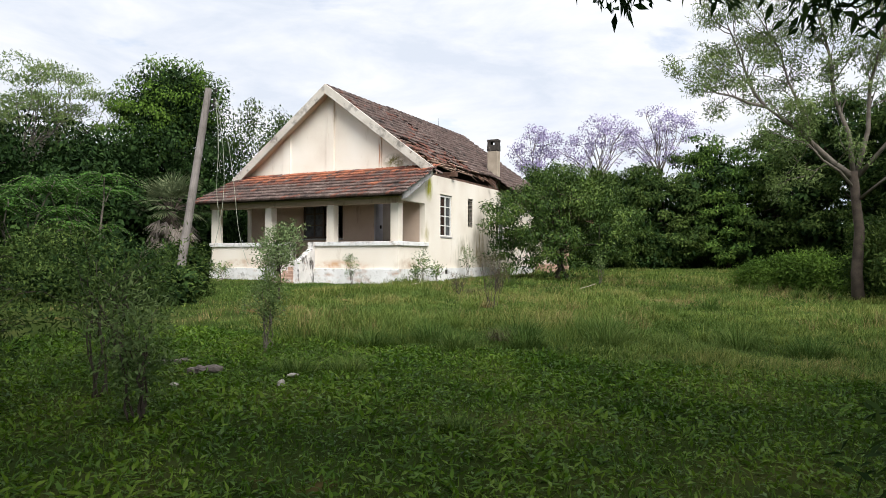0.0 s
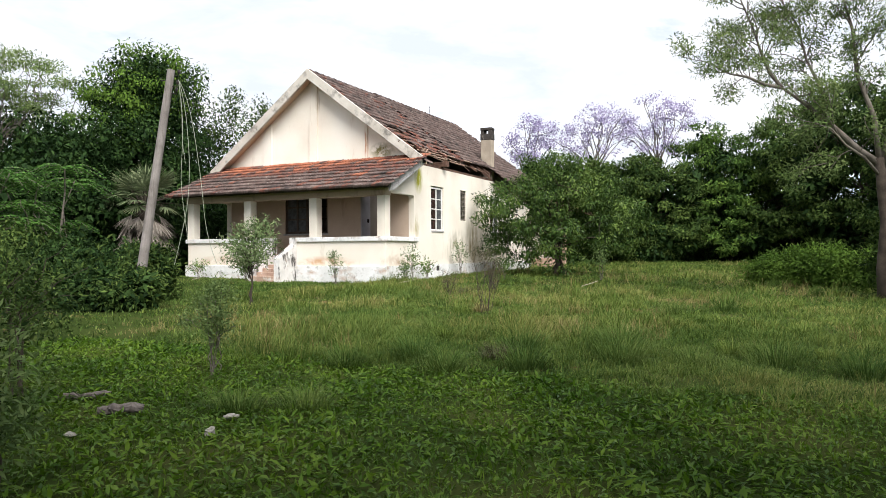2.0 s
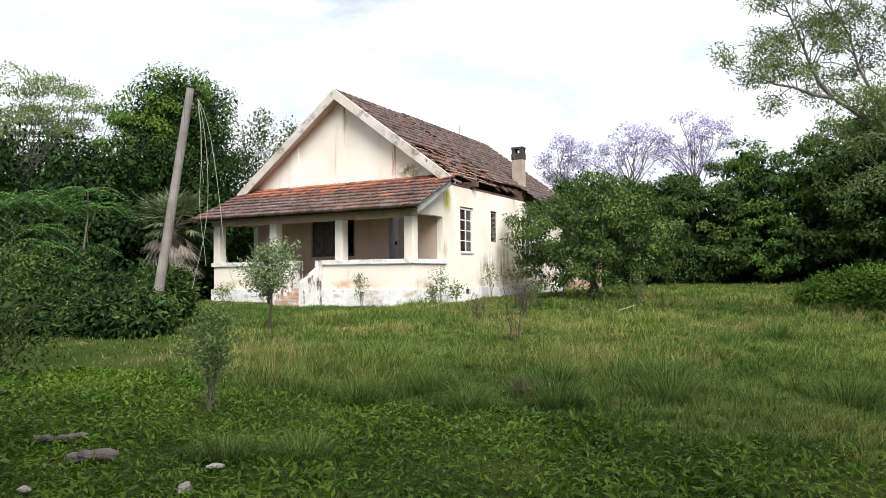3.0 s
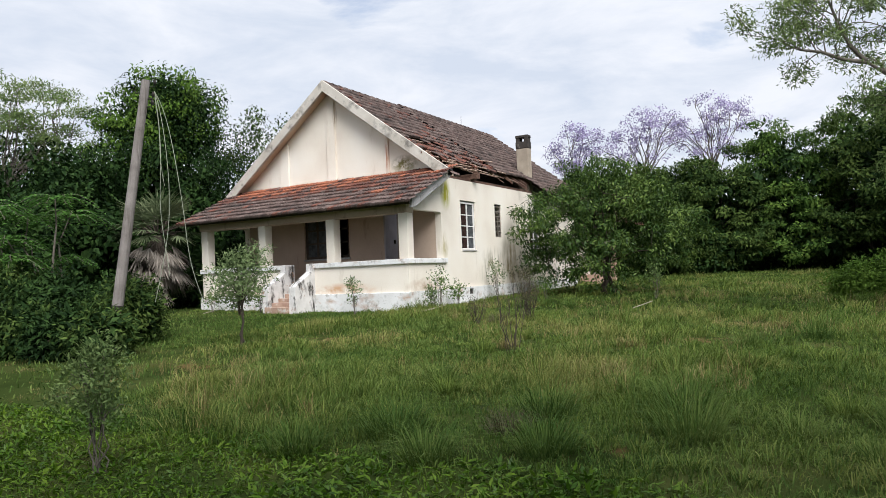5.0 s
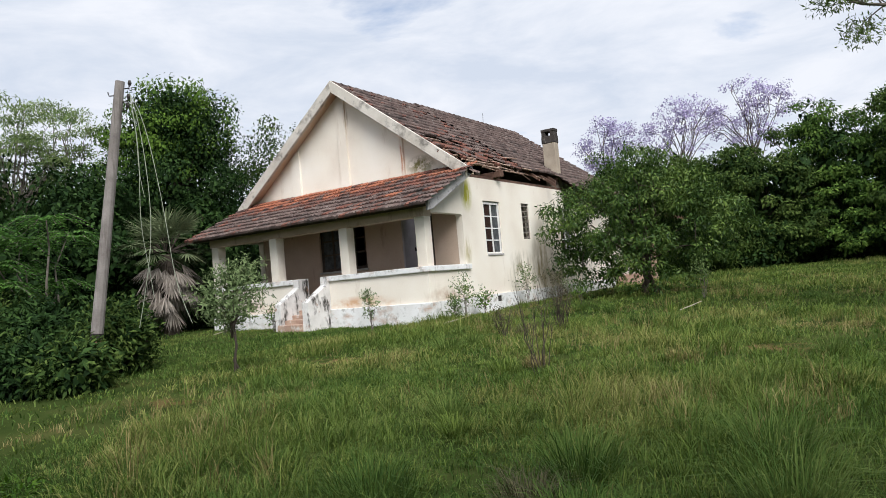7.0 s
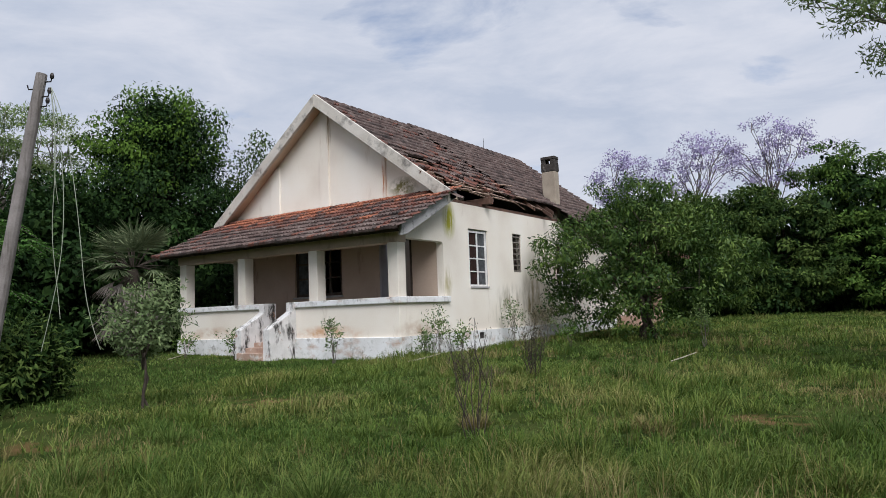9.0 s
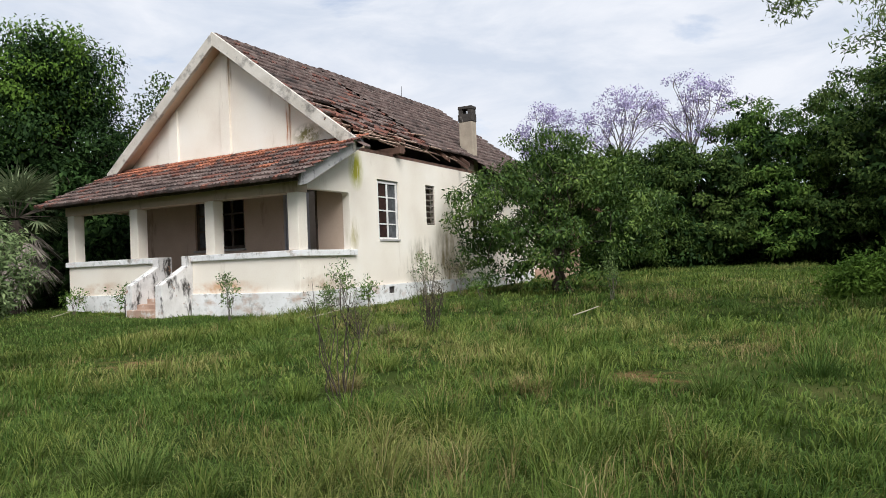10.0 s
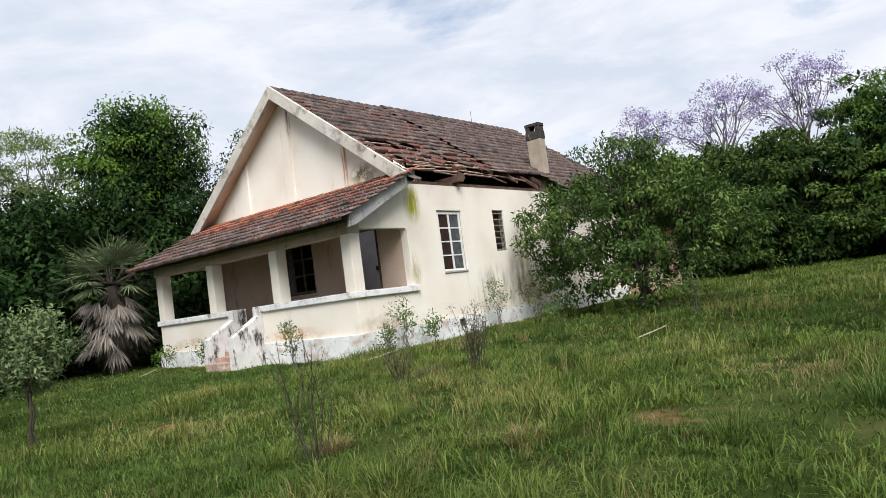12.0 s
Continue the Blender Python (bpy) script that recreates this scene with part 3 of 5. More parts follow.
part("arch_wall", prism(head, 0, -0.22, -0.002), M_WALL, house, "cream wall over the porch side opening")
part("arch_wall", prism(head, 0, -8.60, -8.38), M_WALL, house)
# stairs
for a, b, nm in ((SL0, SL1, 0), (SR0, SR1, 1)):
    prof = [(0.28, GRADE), (0.28, LEDGE), (-0.13, LEDGE), (-0.14, 1.67), (-0.95, 1.22), (-0.97, GRADE)]
    part("stair_cheek", prism(prof, 0, a, b, 0.015), M_CHEEK, house, "whitewashed stair wall stained black")
for i in range(4):
    y0 = -1.12 + 0.30 * i
    part("step", box((SL1, y0, GRADE), (SR0, 0.28, 0.50 + 0.1225 * (i + 1)), 0.02), M_STEP, house, "worn brick step")


# windows
def casement(name, axis, d, u0, u1, v0, v1, cols, rows, frame_mat, pane_mats, depth=0.06, bar=0.035, edge=0.06, sill=True):
    """A window in the wall plane across axis at depth d, of frame, bars and single panes."""
    def bx(ua, ub, va, vb, da, db, bevel=0.0):
        return box((da, ua, va), (db, ub, vb), bevel) if axis == 0 else box((ua, da, va), (ub, db, vb), bevel)
    e = thing_part(name)
    part("frame", bx(u0, u1, v0, v0 + edge, d, d + depth), frame_mat, e)
    part("frame", bx(u0, u1, v1 - edge, v1, d, d + depth), frame_mat, e)
    part("frame", bx(u0, u0 + edge, v0 + edge, v1 - edge, d, d + depth), frame_mat, e)
    part("frame", bx(u1 - edge, u1, v0 + edge, v1 - edge, d, d + depth), frame_mat, e)
    iu, iv = (u1 - u0 - 2 * edge) / cols, (v1 - v0 - 2 * edge) / rows
    for i in range(1, cols):
        u = u0 + edge + i * iu
        part("mullion", bx(u - bar * 0.8, u + bar * 0.8, v0 + edge, v1 - edge, d + 0.004, d + depth - 0.004), frame_mat, e)
    for j in range(1, rows):
        v = v0 + edge + j * iv
        part("bar", bx(u0 + edge, u1 - edge, v - bar / 2, v + bar / 2, d + 0.012, d + depth - 0.012), frame_mat, e)
    for i in range(cols):
        for j in range(rows):
            m_ = pane_mats[(i + j * cols) % len(pane_mats)]
            if m_:
                a, b = u0 + edge + i * iu, v0 + edge + j * iv
                part("pane", bx(a, a + iu, b, b + iv, d + 0.025, d + 0.031), m_, e)
    if sill:
        if axis == 0:
            part("sill", box((d - 0.02, u0 - 0.02, v0 - 0.055), (0.03, u1 + 0.02, v0), 0.008), M_SILL, e, "grey sill")
        else:
            part("sill", box((u0 - 0.04, 1.99, v0 - 0.06), (u1 + 0.04, d, v0), 0.01), M_SILL, e)
    return e


def thing_part(name):
    """An empty mesh holder under the house, for the pieces of a window or door."""
    me = bpy.data.meshes.new(name)
    return link(name, me, None, house)


for u0, u1, v0, v1 in ((W1[0], W1[0] + 0.05, W1[2], W1[3]), (W1[1] - 0.05, W1[1], W1[2], W1[3]), (W1[0] + 0.05, W1[1] - 0.05, W1[3] - 0.05, W1[3])):
    part("window_frame", box((-0.16, u0, v0), (-0.05, u1, v1)), M_SILL, house, "grey weathered outer frame")
casement("window", 0, -0.10, W1[0] + 0.05, W1[1] - 0.05, W1[2], W1[3] - 0.05, 2, 4, M_FRAME, [M_MAROON, M_CURTAIN], edge=0.05)
casement("window", 0, -0.12, *REAR_WIN, 2, 4, M_FRAME, [M_MAROON, M_CURTAIN])
casement("window", 1, 2.11, *FRONT_WIN, 4, 3, M_DARKWOOD, [M_CURTAIN, M_CURTAIN, None, None], bar=0.05, edge=0.09)
lou = thing_part("louvre_window")
part("frame", box((-0.10, W2[0], W2[2]), (-0.04, W2[0] + 0.04, W2[3])), M_LOUVRE, lou)
part("frame", box((-0.10, W2[1] - 0.04, W2[2]), (-0.04, W2[1], W2[3])), M_LOUVRE, lou)
for i in range(7):
    z = W2[2] + 0.04 + i * 0.18
    part("slat", box((-0.11, W2[0] + 0.04, z - 0.016), (-0.03, W2[1] - 0.04, z + 0.016)), M_LOUVRE, lou)
# dark board gives the unlit room behind the slats as colour
part("backing", box((-0.20, W2[0], W2[2]), (-0.19, W2[1], W2[3])), M_DARKWOOD, lou, "dark board for the unlit louvre depth")
door = thing_part("door")
part("door_frame", box((FRONT_DOOR[0], 2.03, FLOOR), (FRONT_DOOR[0] + 0.06, 2.27, FRONT_DOOR[3])), M_DOOR, door, "grey lilac painted door frame")
part("door_frame", box((FRONT_DOOR[1] - 0.06, 2.03, FLOOR), (FRONT_DOOR[1], 2.27, FRONT_DOOR[3])), M_DARKWOOD, door)
part("door_frame", box((FRONT_DOOR[0] + 0.06, 2.03, FRONT_DOOR[3] - 0.05), (FRONT_DOOR[1] - 0.06, 2.27, FRONT_DOOR[3])), M_DARKWOOD, door)
room_door = thing_part("door")
leaf = part("door_leaf", box((-3.27, 3.16, FLOOR + 0.02), (-3.225, 4.30, 3.80), 0.006), M_DOOR, room_door, "grey lilac painted door leaf")
for z0, z1 in ((1.15, 1.95), (2.10, 2.50), (2.80, 3.62)):
    part("door_panel", box((-3.226, 3.32, z0), (-3.212, 3.90, z1), 0.008), M_DOOR, leaf)
part("handle", box((-3.225, 4.06, 2.58), (-3.16, 4.12, 2.72), 0.01), M_IRON, leaf, "dark iron handle")

# chimney
chim = thing_part("chimney")
part("shaft", box((-0.62, 9.46, 4.0), (-0.10, 9.80, 6.42), 0.025), M_CHIM, chim, "rain-streaked plaster shaft")
part("collar", box((-0.635, 9.445, 6.42), (-0.085, 9.815, 6.70), 0.02), M_SOOT_VENT, chim, "soot-blackened collar")
for y0, y1, x0, x1 in ((9.46, 9.80, -0.62, -0.46), (9.46, 9.80, -0.26, -0.10)):
    part("chimney_pier", box((x0, y0, 6.70), (x1, y1, 6.86), 0.015), M_SOOT_VENT, chim)
part("chimney_cap", box((-0.635, 9.445, 6.86), (-0.085, 9.815, 6.97), 0.02), M_SOOT_VENT, chim, "sooty cap slab")

# ---- roofs ----
COS = 1 / math.sqrt(1 + PITCH ** 2)
EL, ER = -9.12, 0.50
out_l = (EL, roof_z(EL) + 0.06)
for k in (0, 1):
    p = [(x if k == 0 else 2 * RIDGE_X - x, z) for x, z in ([out_l, (RIDGE_X, RIDGE_Z + 0.06), (RIDGE_X, RIDGE_Z - 0.33), (EL + 0.06, roof_z(EL) - 0.30)])]
    part("rake_board", prism(p, 1, 1.64, 1.75, 0.012), M_RAKE, house, "weathered whitish gable board")
    s = [(x if k == 0 else 2 * RIDGE_X - x, z) for x, z in ([(EL + 0.06, roof_z(EL + 0.06) - 0.08), (RIDGE_X, RIDGE_Z - 0.08), (RIDGE_X, RIDGE_Z - 0.20), (EL + 0.06, roof_z(EL + 0.06) - 0.20)])]
    part("soffit", prism(s, 1, 1.75, 2.13), M_SOFFIT, house, "tan soffit")

# rafters and battens of the right slope, bare where tiles have fallen
main_roof = thing_part("roof")
for i in range(18):
    y = 2.55 + 0.68 * i
    end = (-0.30, -0.18, -0.34, 0.10)[i % 4] if i < 8 else (0.40, 0.12, -0.05, 0.22)[i % 4]
    p = [(RIDGE_X, RIDGE_Z - 0.10), (end, roof_z(end) - 0.10), (end, roof_z(end) - 0.22), (RIDGE_X, RIDGE_Z - 0.22)]
    part("rafter", prism(p, 1, y, y + 0.07), M_TIMBER, main_roof, "bare weathered rafter" if i < 9 else "")
part("wall_plate", box((-0.17, 2.4, WALL_TOP), (-0.05, BACK, WALL_TOP + 0.10)), M_TIMBER, main_roof)
part("purlin", box((-0.62, 4.2, 4.62), (0.22, 4.42, 4.80), 0.01), M_TIMBER, main_roof, "broken tie beam end")
rng = np.random.RandomState(5)
for i in range(16):
    x = 0.36 - 0.24 * i
    y1 = 7.6 if i < 8 else 4.5
    if i < 3 and i != 1:
        continue
    yy = 2.15 if i % 3 else 2.4
    while yy < y1:
        ln = rng.uniform(0.7, 1.9)
        m_ = Matrix.Translation((x, yy, roof_z(x) - 0.07)) @ Euler((radians(rng.uniform(-7, 2) if i < 6 else rng.uniform(-2, 0.6)), radians(36.5), radians(rng.uniform(-16, 12) if i < 6 else rng.uniform(-4, 4)))).to_matrix().to_4x4()
        part("batten", box((-0.018, 0, -0.012), (0.018, min(ln, y1 + 0.4 - yy), 0.02), 0, m_), M_BATTEN, main_roof)
        yy += ln * (1.0 if rng.random() < 0.7 else 1.2)
for x, y0, y1, t_ in ((-0.62, 2.3, 5.9, 1.5), (-0.34, 2.2, 5.2, 3.5), (-0.12, 2.5, 4.4, 5.0), (-0.05, 4.6, 7.4, -3.0), (-0.40, 4.9, 7.9, 2.5), (0.14, 2.2, 4.0, 7.0)):
    m_ = Matrix.Translation((x, y0, roof_z(x) - 0.05)) @ Euler((radians(-1.2), radians(36.5), radians(-t_))).to_matrix().to_4x4()
    part("batten", box((-0.02, 0, -0.012), (0.02, y1 - y0, 0.018), 0, m_), M_BATTEN, main_roof)
left = prism([(RIDGE_X, RIDGE_Z - 0.02), (EL, roof_z(EL) - 0.02), (EL, roof_z(EL) - 0.1), (RIDGE_X, RIDGE_Z - 0.1)], 1, 1.76, BACK + 0.4)
part("roof_boarding", left, M_TIMBER, main_roof)
part("roof_boarding", prism([(RIDGE_X, RIDGE_Z - 0.06), (-1.8, roof_z(-1.8) - 0.06), (-1.8, roof_z(-1.8) - 0.09), (RIDGE_X, RIDGE_Z - 0.09)], 1, 6.5, BACK + 0.3), M_TIMBER, main_roof)
part("roof_boarding", prism([(-1.8, roof_z(-1.8) - 0.06), (-0.35, roof_z(-0.35) - 0.06), (-0.35, roof_z(-0.35) - 0.09), (-1.8, roof_z(-1.8) - 0.09)], 1, 7.6, BACK + 0.3), M_TIMBER, main_roof)


def tile_mesh(name, w, ln, mat):
    """A clay roof tile with two raised ribs and a thick lower lip; u across, v down the slope, local z out."""
    prof = [(-0.52, 0.010), (-0.36, 0.050), (-0.18, 0.010), (0.06, 0.008), (0.22, 0.042), (0.38, 0.010), (0.52, 0.012)]
    vs, fs = [], []
    for v, lift in ((0.0, 0.0), (ln, 0.064)):
        for u, z in prof:
            vs.append((u * w, v, z + lift))
    n = len(prof)
    for u, z in prof:
        vs.append((u * w, ln + 0.002, z + 0.064 - 0.072))
    for i in range(n - 1):
        fs.append((i + 1, i, n + i, n + i + 1))
        fs.append((n + i + 1, n + i, 2 * n + i, 2 * n + i + 1))
    me = bpy.data.meshes.new(name)
    me.from_pydata(vs, [], fs)
    me.update()
    me.materials.append(mat)
    return me


TW, TL = 0.225, 0.345
TILES = {m.name: tile_mesh("roof_tile", TW, TL + 0.05, m) for m in (M_TILE, M_TILE_RED, M_TILE_ORANGE)}


def tile_field(parent, frames, single):
    """frames: (matrix, material); the first `single` become pieces of their own, the rest one joined mesh."""
    base = Vector((0, 0, 0))
    p = parent
    while p:
        base += p.location
        p = p.parent
    for m_, mat in frames[:single]:
        ob = new("roof_tile", TILES[mat.name])
        ob.parent = parent
        ob.matrix_basis = Matrix.Translation(-base) @ m_
    rest = frames[single:]
    if rest:
        src = TILES[M_TILE.name]
        co = np.array([v.co[:] for v in src.vertices])
        fc = [list(q.vertices) for q in src.polygons]
        allco = np.stack([co @ np.array(m_.to_3x3()).T + np.array(m_.translation) for m_, _ in rest])
        me = quads_mesh("more_roof_tiles", allco, len(co), M_TILE_J, fc)
        ob = link("more_roof_tiles", me, None, parent)
        tagged(ob, kind="stuff")


# right slope: x grows down the slope
rng = np.random.RandomState(11)
down = Vector((COS, 0, -PITCH * COS))
upn = Vector((PITCH * COS, 0, COS))
frames_near, frames_far = [], []
slope_len = (ER - RIDGE_X) / COS
rows, cols = int(slope_len / TL) + 1, int((BACK + 0.4 - 1.5) / TW)
for r in range(rows):
    for c in range(cols):
        y = 1.70 + TW * (c + 0.5)
        s = r * TL
        x = RIDGE_X + s * COS
        slid = y < 6.35
        # gone: along the lower edge of the slid half, and down the break
        edge = -0.74 + 0.16 * math.sin(2.3 * y) + (0.12 if y < 3.2 else -0.08 if y < 5.2 else 0.22)
        if y < 2.35 and x < -1.2:
            edge = 0.6
        if slid and x > edge and y > 2.0:
            continue
        if slid and -1.55 < x < -1.12 and (2.1 < y < 3.3 or 3.6 < y < 4.1) and rng.random() < 0.85:
            continue
        if not slid and x > -0.16 and y < 9.2:
            continue
        if abs(y - (6.36 + 0.02 * r)) < 0.12 and (rng.random() < 0.75 or x > -2.6):
            continue
        jit = 1.0 if slid and x > edge - 0.8 else 0.25
        drop = 0.05 + 0.05 * max(0, x + 3.5) / 3.5 if slid else 0.0
        tw = radians(rng.normal(0, 4.5 * jit))
        m_ = Matrix(((0, COS, PITCH * COS), (-1, 0, 0), (0, -PITCH * COS, COS))).to_4x4()
        pos = Vector((RIDGE_X, y, RIDGE_Z)) + down * (s + rng.normal(0, 0.012 + 0.03 * (jit > 0.5)) + drop * 0.6) + upn * (rng.normal(0, 0.006) - drop * 0.5)
        m_ = Matrix.Translation(pos) @ m_ @ pose(0, 0, 0, rng.normal(0, 2.0 * jit), rng.normal(0, 2.0 * jit), math.degrees(tw))
        mat = M_TILE_RED if (jit > 0.5 and rng.random() < 0.55) or (abs(y - 6.6) < 0.45 and rng.random() < 0.5) or (slid and rng.random() < 0.12) else M_TILE
        (frames_near if slid and (x > -2.3 or mat is M_TILE_RED) else frames_far).append((m_, mat))
tile_field(main_roof, [*frames_near[:300], *frames_far, *frames_near[300:]], min(300, len(frames_near)))
for i in range(7):                     # slipped tiles lying over the bare battens
    y, x = rng.uniform(2.3, 6.6), rng.uniform(-0.7, -0.1)
    ob = new("roof_tile", TILES[M_TILE_RED.name])
    ob.parent = main_roof
    ob.matrix_basis = Matrix.Translation((x, y, roof_z(x) - 0.02)) @ Matrix(((0, COS, PITCH * COS), (-1, 0, 0), (0, -PITCH * COS, COS))).to_4x4() @ pose(0, 0, 0, rng.uniform(-8, 8), rng.uniform(-8, 8), rng.uniform(-40, 40))
lf = []                                 # left slope, out of sight of the walk
for r in range(rows):
    for c in range(cols):
        basis = Matrix(((0, -COS, -PITCH * COS), (1, 0, 0), (0, -PITCH * COS, COS))).to_4x4()
        pos = Vector((RIDGE_X - r * TL * COS, 1.70 + TW * (c + 0.5), RIDGE_Z - r * TL * COS * PITCH))
        lf.append((Matrix.Translation(pos) @ basis @ pose(0, 0, 0, rng.normal(0, 0.8), rng.normal(0, 0.8), rng.normal(0, 1.2)), M_TILE))
tile_field(main_roof, lf, 0)
for i in range(34):                     # ridge caps
    y = 1.73 + 0.385 * i
    bm = bmesh.new()
    dz = -0.05 if y < 6.3 else 0.0
    ring = [[bm.verts.new((RIDGE_X + 0.15 * f * math.cos(a), yy, RIDGE_Z + dz - 0.03 + 0.13 * f * math.sin(a))) for a in [math.pi * k / 6 for k in range(7)]]
            for yy, f in ((y, 1.12), (y + 0.40, 0.92))]
    for k in range(6):
        bm.faces.new((ring[0][k], ring[0][k + 1], ring[1][k + 1], ring[1][k]))
    bm.faces.new(ring[0])
    part("ridge_tile", bm, M_TILE, main_roof)
add = bmesh.new()
add_tube(add, [(RIDGE_X, 11.6, 8.2), (RIDGE_X, 11.62, 8.75)], [0.012, 0.008], 5)
part("ridge_rod", add, M_IRON, main_roof)

# porch roof: y falls towards the front
porch_roof = thing_part("porch_roof")
PS = 0.470
PC = 1 / math.sqrt(1 + PS * PS)


def porch_z(y):
    return 4.80 + (y - 2.13) * PS


EAVE_Y, PL, PR = -0.42, -9.05, 0.40
part("roof_boarding", prism([(2.13, porch_z(2.13) - 0.03), (EAVE_Y, porch_z(EAVE_Y) - 0.03), (EAVE_Y, porch_z(EAVE_Y) - 0.07), (2.13, porch_z(2.13) - 0.07)], 0, PL, PR), M_TIMBER, porch_roof)
part("fascia", box((PL, EAVE_Y + 0.01, porch_z(EAVE_Y) - 0.15), (PR, EAVE_Y + 0.04, porch_z(EAVE_Y) - 0.05)), M_DARKWOOD, porch_roof, "dark rotten fascia")
for i in range(14):
    x = PL + 0.2 + 0.69 * i
    part("rafter", prism([(2.1, porch_z(2.1) - 0.07), (EAVE_Y + 0.05, porch_z(EAVE_Y + 0.05) - 0.07), (EAVE_Y + 0.05, porch_z(EAVE_Y + 0.05) - 0.17), (2.1, porch_z(2.1) - 0.17)], 0, x, x + 0.06), M_TIMBER, porch_roof)
verge = [(2.10, porch_z(2.10) + 0.02), (EAVE_Y + 0.10, porch_z(EAVE_Y + 0.10) + 0.02), (EAVE_Y + 0.05, porch_z(EAVE_Y + 0.05) - 0.28), (EAVE_Y + 0.28, porch_z(EAVE_Y + 0.28) - 0.34), (2.10, porch_z(2.10) - 0.26)]
part("verge_board", prism(verge, 0, PR - 0.02, PR + 0.06, 0.01), M_VERGE, porch_roof, "grey weathered verge board")
fr = []
prow = int((2.13 - EAVE_Y) / PC / TL) + 1
pcol = int((PR - PL) / TW) + 1
pd, pu = Vector((0, -PC, -PS * PC)), Vector((0, -PS * PC, PC))
for c in range(pcol - 1, -1, -1):
    for r in range(prow):
        x = PL + TW * (c + 0.45)
        s = r * TL + rng.normal(0, 0.010)
        basis = Matrix(((-1, 0, 0), (0, -PC, -PS * PC), (0, -PS * PC, PC))).to_4x4()
        pos = Vector((x, 2.16, porch_z(2.16))) + pd * s + pu * rng.normal(0.0, 0.005)
        orange = (r < 1 + (1.9 if -7.6 < x < -3.2 else 0.9) * rng.random() and x > -8.3) or (abs(x + 0.9) < 0.42 and r in (5, 6) and rng.random() < 0.6)
        mat = M_TILE_ORANGE if orange and rng.random() < 0.8 else (M_TILE_RED if rng.random() < (0.8 if r < 4 else 0.12) else M_TILE)
        fr.append((Matrix.Translation(pos) @ basis @ pose(0, 0, 0, rng.normal(0, 0.7), rng.normal(0, 0.7), rng.normal(0, 1.2)), mat))
tile_field(porch_roof, fr, len(fr))

# rear lean-to with a brick pillar
leanto = thing("lean_to", (1.0, 16.5, 0.5), "rear lean-to with brick pillar and low clay tile roof", "lean-to")
part("wall", box((-6.0, 14.32, 0.0), (-0.1, 18.4, 3.3)), M_WALL, leanto)
part("brick_wall", box((-0.1, 14.8, 0.0), (0.9, 16.9, 1.05), 0.02), M_BRICK, leanto, "broken exposed brick wall")
part("pillar", box((0.72, 17.0, 0.0), (1.05, 17.33, 3.3), 0.02), M_BRICK, leanto, "bare brick pillar")
part("roof", prism([(-1.0, 4.5), (2.1, 3.55), (2.1, 3.40), (-1.0, 4.35)], 1, 14.4, 18.8), M_TILE_RED, leanto, "brown clay lean-to roof")


# ---- trees and shrubs ----
def at(x, y):
    return (x, y, g(x, y) - 0.03)


tree("shade_tree", "dense broad-leaved evergreen tree beside the house wall", at(3.3, 8.2), 21,
     [(0, 0, 3.0, 2.5, 2.4, 2.2), (-0.9, -0.6, 2.0, 2.0, 1.8, 1.6), (1.3, 0.3, 2.0, 1.7, 1.6, 1.5), (2.0, 0.8, 2.3, 1.45, 1.4, 1.35), (2.4, 1.0, 2.2, 1.1, 1.0, 0.8), (1.3, 0.7, 3.5, 1.2, 1.2, 0.9), (-0.4, 0.0, 4.2, 1.2, 1.2, 0.9), (0.6, 0.6, 4.0, 1.1, 1.1, 0.8), (-1.6, -1.2, 2.6, 1.5, 1.4, 1.5), (-1.7, -1.5, 1.1, 0.95, 0.8, 1.0), (0.3, -1.4, 0.8, 1.0, 0.6, 0.6), (1.5, -0.6, 1.0, 0.7, 0.6, 0.6)],
     325, 92, 0.26, 0.62, 0.145, 0.058, L_CITRUS, M_BARK_D, 0.11, 1.6, 26, shell=0.5, droop=0.6, stems=3, twigs=1)

# left side: vine-hung tall tree, feathery trees, dark undergrowth
# lower crown takes shade-dark leaves; the lit top is a lighter vine layer
vine_tree = tree("vine_hung_tree", "tall vine-hung tree, lit top and shaded foot in its leaf colours", at(-14.2, 3.0), 31,
     [(0, 0, 7.6, 2.5, 2.5, 2.0), (0.3, -0.4, 5.2, 2.8, 2.8, 2.6), (-0.6, 0, 2.4, 3.2, 3.0, 2.4), (0.7, -0.4, 8.7, 1.5, 1.5, 1.1)],
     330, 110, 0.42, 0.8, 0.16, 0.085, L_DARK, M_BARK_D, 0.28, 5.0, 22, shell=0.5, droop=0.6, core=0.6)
rng = np.random.RandomState(33)
vc = in_blobs(rng, [(0.0, 0, 8.2, 2.5, 2.5, 1.7), (0.7, -0.4, 9.0, 1.4, 1.4, 0.9), (-0.6, -1.0, 6.8, 2.2, 2.0, 1.5)], 135, 0.85)
c = new("vine_cover", crown_leaves("vine_cover", rng, vc, 70, 0.30, 0.8, 0.15, 0.08, L_VINE, 0.9))
c.parent = vine_tree
c["label"] = "yellow-green vine cover, lit crown top put into its colour"
tree("vine_hung_tree", "lower leafy tree behind the porch end", at(-12.8, 8.5), 32,
     [(0, 0, 6.8, 2.8, 2.8, 2.0), (0.4, 0, 3.2, 2.8, 2.8, 2.8)], 220, 90, 0.42, 0.8, 0.16, 0.085, L_WOOD2, M_BARK_D, 0.2, 4.0, 16, shell=0.55, droop=0.4)
